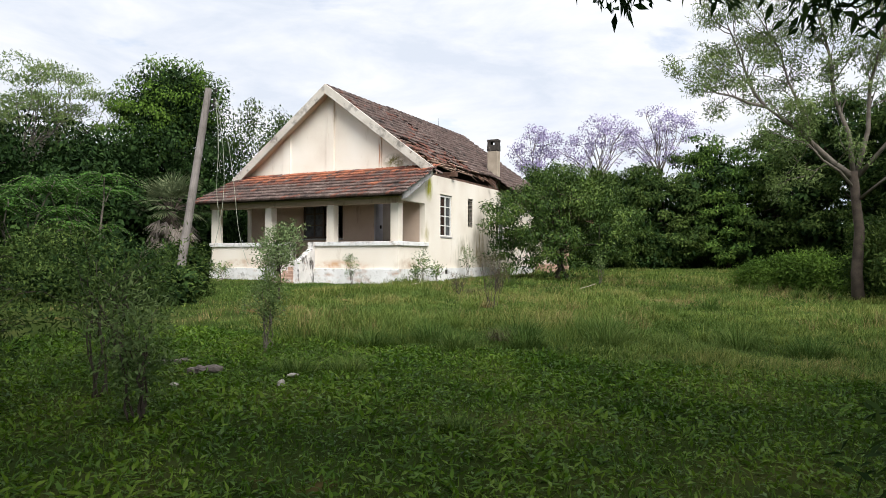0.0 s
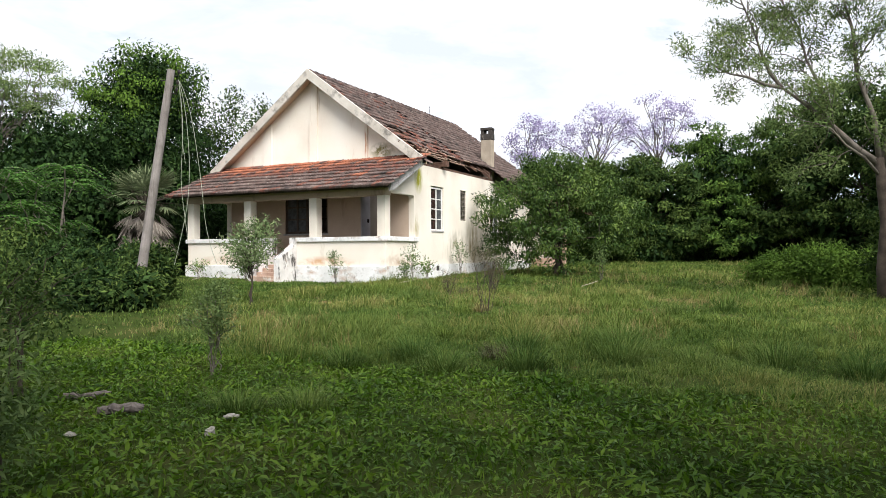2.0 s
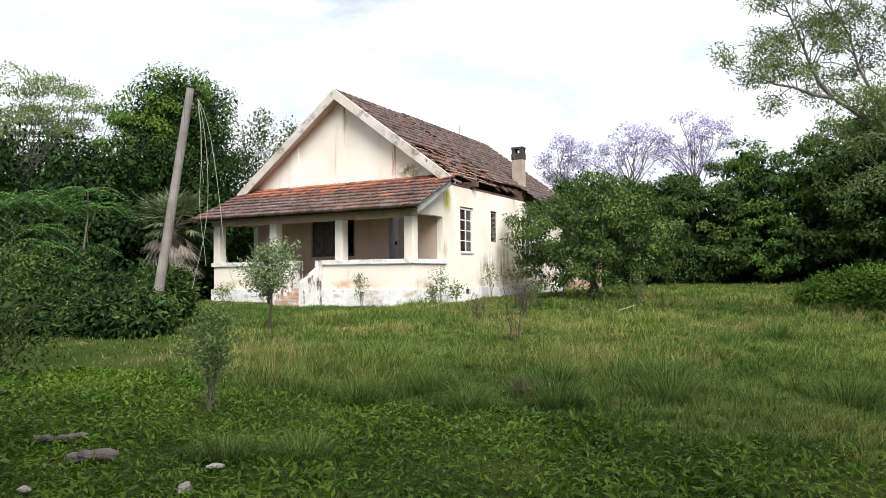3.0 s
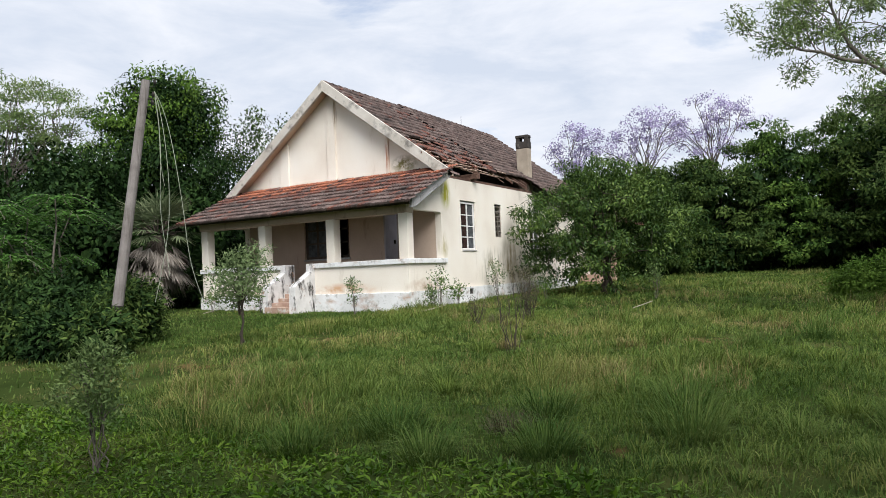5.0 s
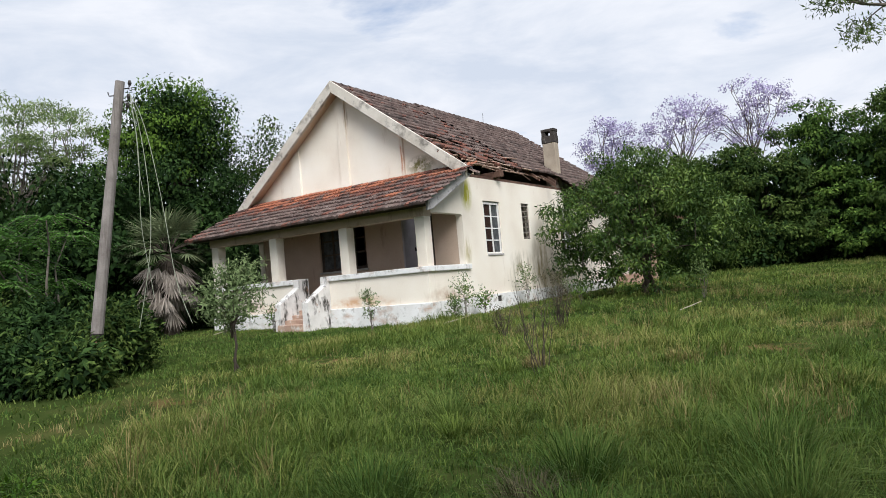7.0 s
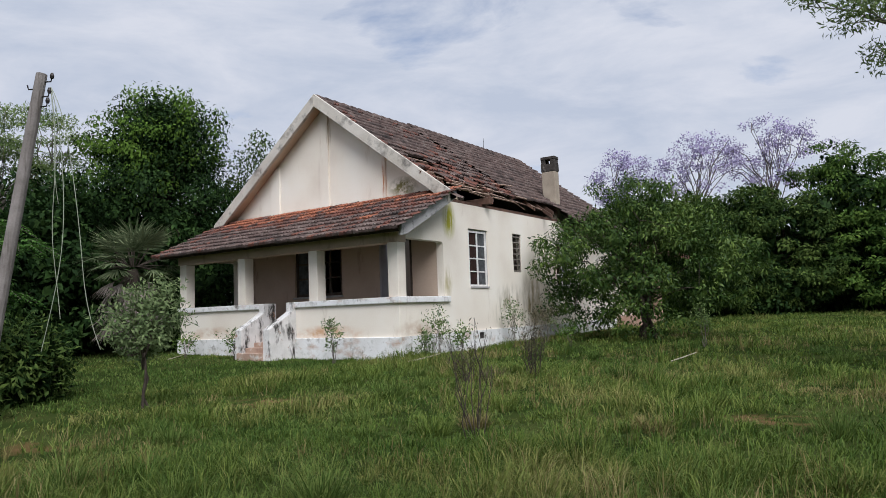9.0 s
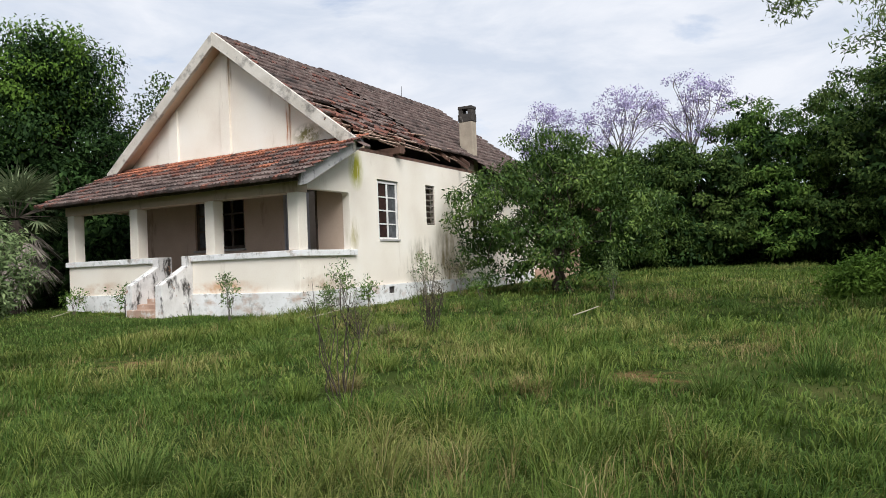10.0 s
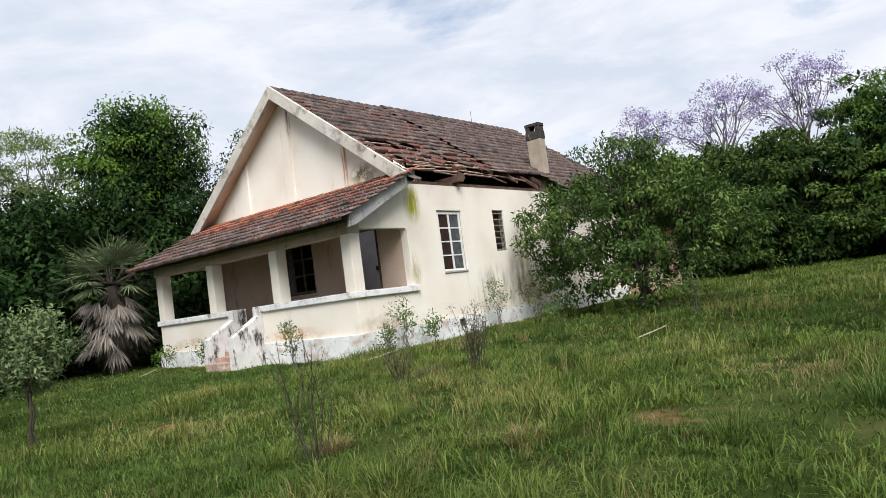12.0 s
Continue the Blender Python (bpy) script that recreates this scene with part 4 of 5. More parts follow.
for i, (x, y, h_) in enumerate([(-18.5, -1.5, 9.6), (-21.5, -5.0, 9.8), (-16.5, -6.0, 7.6), (-20.0, 1.5, 10.0), (-25.0, -2.5, 10.5)]):
    tree("feathery_tree", "slender tree with sparse feathery grey-green leaves", at(x, y), 40 + i,
         [(0.6, 0, h_ * 0.86, 2.4, 2.4, h_ * 0.12), (-0.8, 0.5, h_ * 0.70, 2.6, 2.6, h_ * 0.14), (0.2, -0.6, h_ * 0.95, 1.5, 1.5, h_ * 0.06)],
         58, 105, 0.46, 0.16, 0.17, 0.055, L_FEATHER, M_BARK, 0.10, h_ * 0.55, 26, shell=0.3, droop=0.1, twigs=1, group="feathery trees")
# shade between these trees is carried by their dark leaf colour
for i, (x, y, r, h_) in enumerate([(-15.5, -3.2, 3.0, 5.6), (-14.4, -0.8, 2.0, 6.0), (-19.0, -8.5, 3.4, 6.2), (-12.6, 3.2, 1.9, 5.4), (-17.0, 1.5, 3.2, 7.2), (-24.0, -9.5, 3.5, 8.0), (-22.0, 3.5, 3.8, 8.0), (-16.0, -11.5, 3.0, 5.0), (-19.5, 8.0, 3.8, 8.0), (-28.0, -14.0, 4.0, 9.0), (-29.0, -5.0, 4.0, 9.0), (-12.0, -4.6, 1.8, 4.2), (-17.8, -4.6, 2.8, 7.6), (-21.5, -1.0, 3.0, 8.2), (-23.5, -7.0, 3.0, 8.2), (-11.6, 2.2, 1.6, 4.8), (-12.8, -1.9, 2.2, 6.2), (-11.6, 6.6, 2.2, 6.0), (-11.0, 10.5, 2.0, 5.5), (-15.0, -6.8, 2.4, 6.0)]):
    tree("dark_tree", "dense dark-leaved tree, deep shade put into its leaf colour", at(x, y), 50 + i,
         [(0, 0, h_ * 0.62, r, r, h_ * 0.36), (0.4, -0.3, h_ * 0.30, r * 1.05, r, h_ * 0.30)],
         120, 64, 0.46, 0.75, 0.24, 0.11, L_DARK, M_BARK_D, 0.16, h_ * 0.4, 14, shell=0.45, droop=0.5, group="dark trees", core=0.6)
for i, (x, y, r, h_) in enumerate([(-5.6, -9.0, 1.3, 1.7), (-3.6, -9.9, 0.9, 1.1), (-4.2, -8.0, 1.2, 1.5), (-2.0, -7.7, 0.75, 1.25), (-7.6, -7.2, 1.6, 1.9), (-2.6, -7.4, 0.9, 1.3),
                                   (-6.8, -10.6, 1.2, 1.5), (-0.75, -9.15, 0.55, 0.72), (-1.5, -9.35, 0.6, 0.78), (-2.6, -9.3, 0.7, 0.8), (-10.0, -9.2, 2.0, 2.4)]):
    tree("undergrowth_shrub", "tangled green undergrowth shrub", at(x, y), 70 + i,
         [(0, 0, h_ * 0.50, r, r, h_ * 0.5), (0.3 * r, 0, h_ * 0.7, r * 0.6, r * 0.6, h_ * 0.4)],
         150, 34, 0.19, 0.9, 0.12, 0.045, (L_WOOD2, L_WOOD2, L_DARK)[i % 3], M_BARK_D, 0.03, h_ * 0.4, 16, category="shrub", shell=0.5, droop=0.1, stems=4, group="undergrowth", core=0.6)


def pinnate_tree(place, seed, height, fronds, length, label, name="pinnate_tree", spread=1.0):
    rng = np.random.RandomState(seed)
    top = thing(name, place, label, "tree")
    bm = bmesh.new()
    acc = [[], [], [], [], []]
    heads = [(rng.normal(0, 0.55 * spread), rng.normal(0, 0.55 * spread), height * rng.uniform(0.42, 1.0)) for _ in range(9)]
    for h_ in heads:
        add_tube(bm, bend((rng.normal(0, 0.08), rng.normal(0, 0.08), -0.15), h_, 0.05, rng, 4), [0.045, 0.038, 0.03, 0.022, 0.015], 6)
        for k in range(fronds):
            a = 6.283 * k / fronds + rng.uniform(-0.3, 0.3)
            p, d, n_, l_, w_, line = frond_leaves(rng, np.array(h_) - [0, 0, rng.uniform(0, 0.25)], (math.cos(a), math.sin(a), 0), length * rng.uniform(0.75, 1.15), 12, 0.21, 0.060, 0.80, 0.55)
            for q, v in zip(acc, (p, d, n_, l_, w_)):
                q.append(v)
            add_tube(bm, [Vector(v) for v in line[::5]], [0.006] * len(line[::5]), 3)
    t = link("trunk", bpy.data.meshes.new("trunk"), M_BARK, smooth=False)
    bm.to_mesh(t.data)
    bm.free()
    t.parent = top
    c = new("crown", leaves_mesh("crown", *[np.concatenate(q) for q in acc], L_FERN))
    c.parent = top
    return top


pinnate_tree(at(-7.2, -6.4), 81, 3.6, 16, 1.0, "young tree with bright green arching pinnate leaves", spread=1.35)
pinnate_tree(at(-8.6, -8.2), 82, 3.3, 14, 0.95, "young tree with bright green arching pinnate leaves", spread=1.2)


def palm(place, seed):
    rng = np.random.RandomState(seed)
    top = thing("palm", place, "short palm with grey-green fronds over a skirt of dead brown ones", "palm")
    bm = bmesh.new()
    add_tube(bm, [(0, 0, -0.2), (0.05, 0, 0.9), (0.0, 0.05, 2.0), (0, 0, 2.75)], [0.26, 0.22, 0.24, 0.16], 10)
    for nm, n, mat, zz in (("fronds", 40, L_PALM, 2.85), ("dead_fronds", 70, L_DEAD, 2.6)):
        P, D, N, L, W = [], [], [], [], []
        for k in range(n):
            a = 6.283 * k * 0.618 + rng.uniform(-0.2, 0.2)
            live = nm == "fronds"
            e = radians(rng.uniform(-15, 75) if live else rng.uniform(-76, -22))
            d = np.array([math.cos(a) * math.cos(e), math.sin(a) * math.cos(e), math.sin(e)])
            side = np.array([-math.sin(a), math.cos(a), 0.0])
            up = np.cross(side, -d)
            base = np.array([0.15 * math.cos(a), 0.15 * math.sin(a), zz - (0 if live else rng.uniform(0, 1.25))])
            hub = base + d * rng.uniform(0.6, 1.0) * (1 if live else 0.7)
            add_tube(bm, [Vector(base), Vector(hub)], [0.018, 0.010], 4)
            m = 26
            t = np.linspace(-1, 1, m) * (radians(82) if live else radians(34))
            way = np.cos(t)[:, None] * d + np.sin(t)[:, None] * side + rng.normal(0, 0.06, (m, 3)) + np.array([0, 0, -0.22])
            P.append(np.tile(hub, (m, 1)))
            D.append(way)
            N.append(np.tile(up, (m, 1)) + rng.normal(0, 0.25, (m, 3)))
            L.append(rng.uniform(0.75, 1.05, m) * (0.9 if live else 0.85) * (0.75 + 0.25 * np.cos(t)))
            W.append(np.full(m, 0.045))
        c = new(nm, leaves_mesh(nm, *[np.concatenate(q) for q in (P, D, N, L, W)], mat))
        c.parent = top
        if mat is L_DEAD:
            c["label"] = "dry hanging dead fronds"
    trunk_ = link("trunk", bpy.data.meshes.new("trunk"), M_BARK_D)
    bm.to_mesh(trunk_.data)
    bm.free()
    trunk_.parent = top


palm(at(-10.1, -0.7), 83)

# right side: wall of trees, jacarandas behind
wood = [(-1.5, 22.5, 2.6, 6.2), (2.0, 22.8, 2.6, 6.0), (5.0, 26.5, 3.2, 6.8), (8.6, 28.0, 3.5, 9.0), (12.2, 27.0, 3.5, 10.2), (15.4, 24.5, 3.6, 10.6), (18.2, 21.5, 3.6, 10.8), (20.6, 17.5, 3.6, 10.8),
        (23.0, 12.5, 3.7, 10.4), (24.5, 7.0, 3.7, 9.8), (1.0, 29.5, 3.4, 7.2), (6.5, 32.5, 3.6, 8.8), (12.5, 32.0, 3.6, 11.0), (18.5, 28.0, 3.6, 11.6), (-4.0, 30.0, 3.4, 7.4), (24.0, 23.0, 4.0, 11.5), (-8.5, 25.0, 3.4, 7.6), (26.5, 1.5, 3.6, 9.0)]

# added low thicket closes the foot of the wood; leaf colour carries its shade
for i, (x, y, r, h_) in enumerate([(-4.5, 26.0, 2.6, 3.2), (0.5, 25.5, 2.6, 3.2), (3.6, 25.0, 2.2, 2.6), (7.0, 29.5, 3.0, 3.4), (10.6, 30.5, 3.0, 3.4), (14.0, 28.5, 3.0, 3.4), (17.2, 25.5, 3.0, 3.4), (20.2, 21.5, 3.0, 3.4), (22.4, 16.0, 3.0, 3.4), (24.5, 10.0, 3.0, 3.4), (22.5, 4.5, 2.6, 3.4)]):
    tree("thicket", "leafy thicket coloured as the shade under the wood edge", at(x, y), 130 + i, [(0, 0, h_ * 0.5, r, r, h_ * 0.5), (0.4, 0.2, h_ * 0.3, r, r, h_ * 0.34)],
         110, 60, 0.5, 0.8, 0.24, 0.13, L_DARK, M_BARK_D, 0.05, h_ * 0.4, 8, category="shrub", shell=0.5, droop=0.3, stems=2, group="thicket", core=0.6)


def lumpy(seed, r, h_):
    """Ellipsoids of a bushy tree that is leafy to the ground, with bulges all over."""
    q = np.random.RandomState(seed)
    out = [(0, 0, h_ * 0.62, r * 0.8, r * 0.8, h_ * 0.30), (0, 0, h_ * 0.30, r * 0.9, r * 0.9, h_ * 0.28)]
    for k in range(12):
        a, t = q.uniform(0, 6.283), q.uniform(0.10, 0.95)
        d = r * (0.95 - 0.75 * max(0, t - 0.45) ** 1.0) * q.uniform(0.55, 0.95)
        w = r * q.uniform(0.24, 0.42)
        out.append((d * math.cos(a), d * math.sin(a), h_ * t, w, w, w * q.uniform(0.55, 0.85)))
    return out


for i, (x, y, r, h_) in enumerate(wood):
    tree("woodland_tree", "leafy green tree of the dense wood edge", at(x, y), 100 + i, lumpy(100 + i, r, h_),
         185, 105, 0.40, 0.42, 0.22, 0.10, (L_WOOD, L_WOOD2, L_WOOD2)[i % 3] if i < 4 or i > 9 else L_WOOD2, M_BARK_D, 0.15, h_ * 0.45, 12, shell=0.72, droop=0.45, group="woodland edge", core=0.62)
for i, (x, y, h_, s) in enumerate([(-2.2, 37.5, 12.7, 0.95), (2.6, 38.8, 13.2, 0.95), (-7.4, 36.0, 11.9, 0.55)]):
    tree("jacaranda", "tall open jacaranda in pale purple blossom", at(x, y), 140 + i,
         [(-1.6 * s, 0, h_ * 0.80, 2.4 * s, 2.2 * s, h_ * 0.10), (1.6 * s, 0.4, h_ * 0.84, 2.2 * s, 2.2 * s, h_ * 0.11), (0, -0.4, h_ * 0.92, 1.9 * s, 1.8 * s, h_ * 0.07), (0, 0, h_ * 0.68, 2.6 * s, 2.2 * s, h_ * 0.06)],
         95, 46, 0.34, 0.6, 0.16, 0.10, L_JAC, M_BARK, 0.14, h_ * 0.58, 15, shell=0.35, droop=0.2, twigs=2, twig=0.02, group="jacarandas")

# feathery tree at the edge of the clearing, branches reaching over it
mimosa = thing("mimosa_tree", at(13.75, 0.6), "spreading thin-leaved tree with feathery sparse crown", "tree")
rng = np.random.RandomState(151)
bm = bmesh.new()
add_tube(bm, [(0.05, 0, -0.2), (0, 0, 0.8), (0.08, 0.03, 1.9), (0.0, 0, 2.7), (-0.05, 0, 3.5)], [0.17, 0.14, 0.125, 0.115, 0.11], 9)
finish_stem(bm, mimosa, M_BARK_D, "trunk")
limbs = [
    ([(-0.05, 0, 3.35), (-0.5, 0.05, 3.75), (-1.1, 0, 4.42), (-1.65, -0.1, 4.95), (-2.2, -0.1, 5.45)], 0.10, 4),
    ([(-2.17, -0.1, 5.42), (-2.6, -0.15, 5.55), (-3.0, -0.2, 5.78), (-3.4, -0.3, 5.88), (-3.75, -0.3, 6.1)], 0.05, 9),
    ([(-2.17, -0.1, 5.42), (-2.45, 0, 5.85), (-2.65, 0.1, 6.4), (-2.85, 0.1, 7.1), (-3.15, 0, 7.9)], 0.055, 11),
    ([(-1.1, 0, 4.42), (-1.25, 0.3, 5.3), (-1.6, 0.4, 6.2), (-1.8, 0.4, 7.1), (-2.4, 0.3, 8.2)], 0.05, 11),
    ([(-0.05, 0, 3.4), (-0.15, 0, 4.5), (-0.5, 0.1, 5.6), (-0.6, 0.1, 6.8), (-1.0, 0, 8.4)], 0.07, 11),
    ([(0, 0, 3.35), (0.3, 0.1, 4.6), (0.35, 0.2, 5.8), (0.7, 0.2, 7.1), (0.6, 0.3, 8.7)], 0.07, 11),
    ([(0, 0, 3.3), (0.8, -0.1, 4.3), (1.5, 0, 5.3), (1.9, 0.2, 6.3), (2.6, 0.3, 7.4)], 0.07, 11),
    ([(0, 0, 3.0), (-0.4, -0.3, 3.5), (-0.8, -0.5, 3.8), (-1.1, -0.6, 4.2), (-1.5, -0.6, 4.4)], 0.04, 8),
    ([(0, 0, 2.7), (0.7, -0.5, 3.3), (1.2, -0.7, 3.9), (1.7, -0.8, 4.1), (2.3, -1.0, 4.6)], 0.04, 9)]
cen = []
for line, r0, n in limbs:
    bm = bmesh.new()
    line = [Vector(p) for p in line]
    add_tube(bm, line, [r0 * (1 - 0.17 * k) for k in range(5)], 6)
    for k in range(n):
        f = 4 * (0.3 + 0.69 * (k + rng.uniform(0, 1)) / n)
        q = min(3, int(f))
        a = line[q].lerp(line[q + 1], f - q)
        way = (line[q + 1] - line[q]).normalized() * 0.7 + Vector(rng.normal(0, 0.55, 3)) + Vector((0, 0, 0.25))
        b = a + way.normalized() * rng.uniform(0.6, 1.3)
        pts = bend(a, b, 0.05, rng, 4)
        add_tube(bm, pts, [r0 * 0.32, r0 * 0.27, r0 * 0.22, r0 * 0.18, 0.006], 5)
        for m_ in range(3):
            st = pts[2 + m_ % 3]
            e = st + (way.normalized() * 0.5 + Vector(rng.normal(0, 0.55, 3)) + Vector((0, 0, 0.1))).normalized() * rng.uniform(0.35, 0.75)
            add_tube(bm, bend(st, e, 0.03, rng, 2), [0.011, 0.008, 0.004], 4)
            cen += [tuple(e), tuple(st.lerp(e, 0.55))]
    finish_stem(bm, mimosa, M_BARK, "limb")
c = new("crown", crown_leaves("crown", rng, cen, 68, 0.21, 0.5, 0.11, 0.030, L_FEATHER, 0.2))
c.parent = mimosa
for i, (x, y, r, h_) in enumerate([(11.1, 4.5, 0.6, 0.95), (11.9, 4.5, 0.85, 1.25), (12.8, 4.2, 0.8, 1.20), (13.5, 4.0, 0.65, 1.05), (14.6, 4.2, 1.0, 1.5), (15.8, 1.2, 1.4, 2.6), (16.8, -0.8, 1.5, 3.0), (18.4, 2.4, 2.2, 4.6), (19.5, -2.5, 2.4, 5.0), (14.1, 1.3, 0.7, 2.2), (15.0, 0.4, 1.0, 2.7)]):
    tree("hedge_shrub", "rounded light green weedy shrub", at(x, y), 160 + i,
         [(0, 0, h_ * 0.45, r, r * 0.9, h_ * 0.5), (0.2, -0.2, h_ * 0.65, r * 0.7, r * 0.6, h_ * 0.4)],
         150, 40, 0.20, 0.9, 0.12, 0.04, (L_VINE if i < 4 else L_WOOD if i < 9 else L_WOOD2), M_BARK_D, 0.025, h_ * 0.4, 14, category="shrub", shell=0.25, droop=-0.1, stems=4, group="hedge shrubs")

# big tree beside the start of the walk, out of sight but for its hanging branch ends
# its unseen crown is laid out to shade the near lawn
big = tree("overhanging_tree", "large dark tree whose branch ends hang into view", at(18.5, -16.5), 171,
     [(0, -1.5, 7.4, 4.6, 4.6, 1.8), (-4.2, -2.6, 7.2, 3.8, 3.8, 1.3), (-7.4, -4.2, 7.4, 3.4, 3.2, 1.2), (-9.5, -7.0, 7.2, 3.6, 3.4, 1.3), (0.0, -4, 5.6, 4.0, 3.2, 2.0), (-5.0, -5.0, 6.8, 3.2, 3.2, 1.3), (-8.6, -5.6, 7.4, 3.4, 3.0, 1.1), (-2.2, 3.2, 7.4, 2.8, 2.4, 1.0)],
     560, 38, 0.55, 0.7, 0.25, 0.13, L_WOOD2, M_BARK_D, 0.34, 4.2, 34, shell=0.3, droop=0.7)
rng = np.random.RandomState(173)
tips = [(-7.55 + 0.155 * k + rng.normal(0, 0.06), 0.15 + rng.normal(0, 0.12), 3.22 - 0.012 * k + rng.normal(0, 0.05)) for k in range(11)]
tips += [(-5.95 + rng.normal(0, 0.18), 0.2 + rng.normal(0, 0.12), 2.96 + rng.normal(0, 0.13)) for k in range(10)]
bm = bmesh.new()
add_tube(bm, bend((-1.2, -0.2, 4.4), (-5.6, 0.2, 3.35), 0.3, rng, 5), [0.07, 0.055, 0.045, 0.035, 0.028, 0.02], 6)
for p in tips:
    add_tube(bm, bend((-5.6, 0.2, 3.35), p, 0.08, rng, 3), [0.014, 0.010, 0.007, 0.003], 4)
finish_stem(bm, big, M_BARK_D, "branch")
# silhouette of the branch ends is put into their dark leaf colour
c = new("branch_leaves", crown_leaves("branch_leaves", rng, tips, 34, 0.10, 0.8, 0.105, 0.036, L_DARK, 0.6))
c.parent = big
# unseen tree, added to cast shade over the start of the walk
tree("overhanging_tree", "unseen large tree behind the path, added to shade the lawn", at(7.0, -26.0), 172,
     [(0, 0, 7.0, 4.0, 4.0, 2.6), (2.5, 2.5, 6.6, 3.4, 3.2, 1.8), (-2, 5.0, 6.8, 3.2, 3.2, 1.6), (6.5, 0, 6.5, 3.5, 3.5, 2.2)],
     300, 38, 0.5, 0.7, 0.25, 0.13, L_WOOD2, M_BARK_D, 0.32, 4.2, 22, shell=0.35, droop=0.6)

# shrubs close to the start of the path
for i, (x, y, r, h_, mt) in enumerate([(6.4, -16.4, 0.75, 1.5, L_WOOD2), (5.3, -15.3, 0.85, 1.7, L_WOOD2), (6.4, -17.6, 0.7, 1.3, L_WOOD2), (4.2, -16.6, 1.0, 1.9, L_WOOD2), (7.5, -16.9, 0.35, 1.15, L_SHRUB), (5.4, -17.2, 0.8, 1.2, L_DARK)]):
    tree("path_shrub", "straggly fine-leaved dark shrub beside the path", at(x, y), 180 + i,
         [(0, 0, h_ * 0.68, r, r, h_ * 0.34), (0, 0, h_ * 0.40, r * 0.6, r * 0.6, h_ * 0.3)],
         75, 20, 0.13, 0.9, 0.065, 0.020, mt, M_BARK_D, 0.014, h_ * 0.5, 18, category="shrub", shell=0.25, droop=-0.1, stems=6, twig=0.003, group="path shrubs")
tree("path_shrub", "dark twiggy shrub beside the path", at(12.75, -17.3), 190, [(0, 0, 0.55, 0.26, 0.26, 0.32)], 40, 22, 0.10, 0.9, 0.08, 0.022, L_WOOD2, M_BARK_D, 0.012, 0.4, 10,
     category="shrub", shell=0.2, droop=-0.1, stems=4, twig=0.003, group="path shrubs")

# single saplings in the clearing
tree("sapling", "slender many-stemmed sapling with small olive leaves", at(5.87, -13.48), 200, [(0, 0, 0.68, 0.33, 0.33, 0.32), (0.05, 0, 0.95, 0.18, 0.18, 0.15)],
     90, 24, 0.065, 0.9, 0.05, 0.016, L_SHRUB, M_BARK, 0.009, 0.5, 18, category="shrub", shell=0.1, droop=-0.4, stems=7, twig=0.003)
tree("sapling", "leafy young bush with a dark bare stem", at(0.75, -7.05), 201, [(0, 0, 1.35, 0.62, 0.62, 0.50), (0.2, 0, 1.75, 0.42, 0.42, 0.4), (-0.25, 0, 1.05, 0.45, 0.45, 0.32)],
     125, 28, 0.12, 0.8, 0.085, 0.030, L_SAGE, M_BARK_D, 0.026, 0.9, 18, category="shrub", shell=0.2, droop=0.0, stems=2, twig=0.004)
for i, (x, y, h_, r, mt) in enumerate([(-1.3, -0.9, 1.35, 0.26, L_SHRUB), (0.45, 1.0, 1.35, 0.36, L_VINE), (0.55, 0.3, 0.75, 0.26, L_SHRUB), (0.5, 2.0, 0.8, 0.4, L_WOOD), (0.5, 4.9, 1.5, 0.40, L_SHRUB), (-5.2, -0.7, 0.95, 0.4, L_WOOD),
                                       (0.9, 6.2, 1.2, 0.6, L_DRY), (5.8, 5.1, 1.3, 0.3, L_SHRUB), (2.4, 4.6, 0.9, 0.9, L_WOOD), (-7.4, -0.7, 0.7, 0.35, L_WOOD)]):
    tree("wall_weed", "straggling weed growing against the house", at(x, y), 210 + i, [(0, 0, h_ * 0.66, r, r, h_ * 0.36)], 26, 11, 0.10, 0.9, 0.085, 0.034, mt, M_BARK, 0.010, h_ * 0.45, 14,
         category="shrub", shell=0.1, droop=-0.1, stems=5, twig=0.003, group="weeds by the house")


def bare_shrub(name, place, seed, n, h_, spread, label, leaves=0, mat=L_DRY):
    rng = np.random.RandomState(seed)
    top = thing(name, place, label, "shrub")
    tips = []
    for k in range(n):
        bm = bmesh.new()
        a = rng.uniform(0, 6.28)
        s = rng.uniform(0.15, 1) * spread
        hh = h_ * rng.uniform(0.55, 1.0)
        pts = bend((rng.normal(0, 0.03), rng.normal(0, 0.03), -0.1), (s * math.cos(a), s * math.sin(a), hh), 0.0, rng, 4)
        add_tube(bm, pts, [0.0075, 0.006, 0.005, 0.0035, 0.002], 4)
        tips += [pts[3], pts[4]]
        for q in (2, 3):
            b = rng.uniform(0, 6.28)
            e = pts[q] + Vector((0.10 * math.cos(b), 0.10 * math.sin(b), rng.uniform(0.12, 0.3) * h_))
            add_tube(bm, [pts[q], e], [0.004, 0.0015], 3)
            tips.append(e)
        finish_stem(bm, top, M_BARK_D)
    if leaves:
        c = new("leaves", crown_leaves("leaves", rng, [tuple(t) for t in tips], leaves, 0.05, 1.2, 0.05, 0.014, mat, -0.3))
        c.parent = top


bare_shrub("twiggy_shrub", at(6.39, -6.8), 230, 9, 1.45, 0.34, "nearly bare upright twiggy shrub", 2)
bare_shrub("twiggy_shrub", at(4.4, -1.6), 231, 26, 1.15, 0.45, "dry brown twiggy shrub", 7)
bare_shrub("twiggy_shrub", at(3.6, -2.6), 232, 16, 0.7, 0.35, "dry brown twiggy shrub", 5)


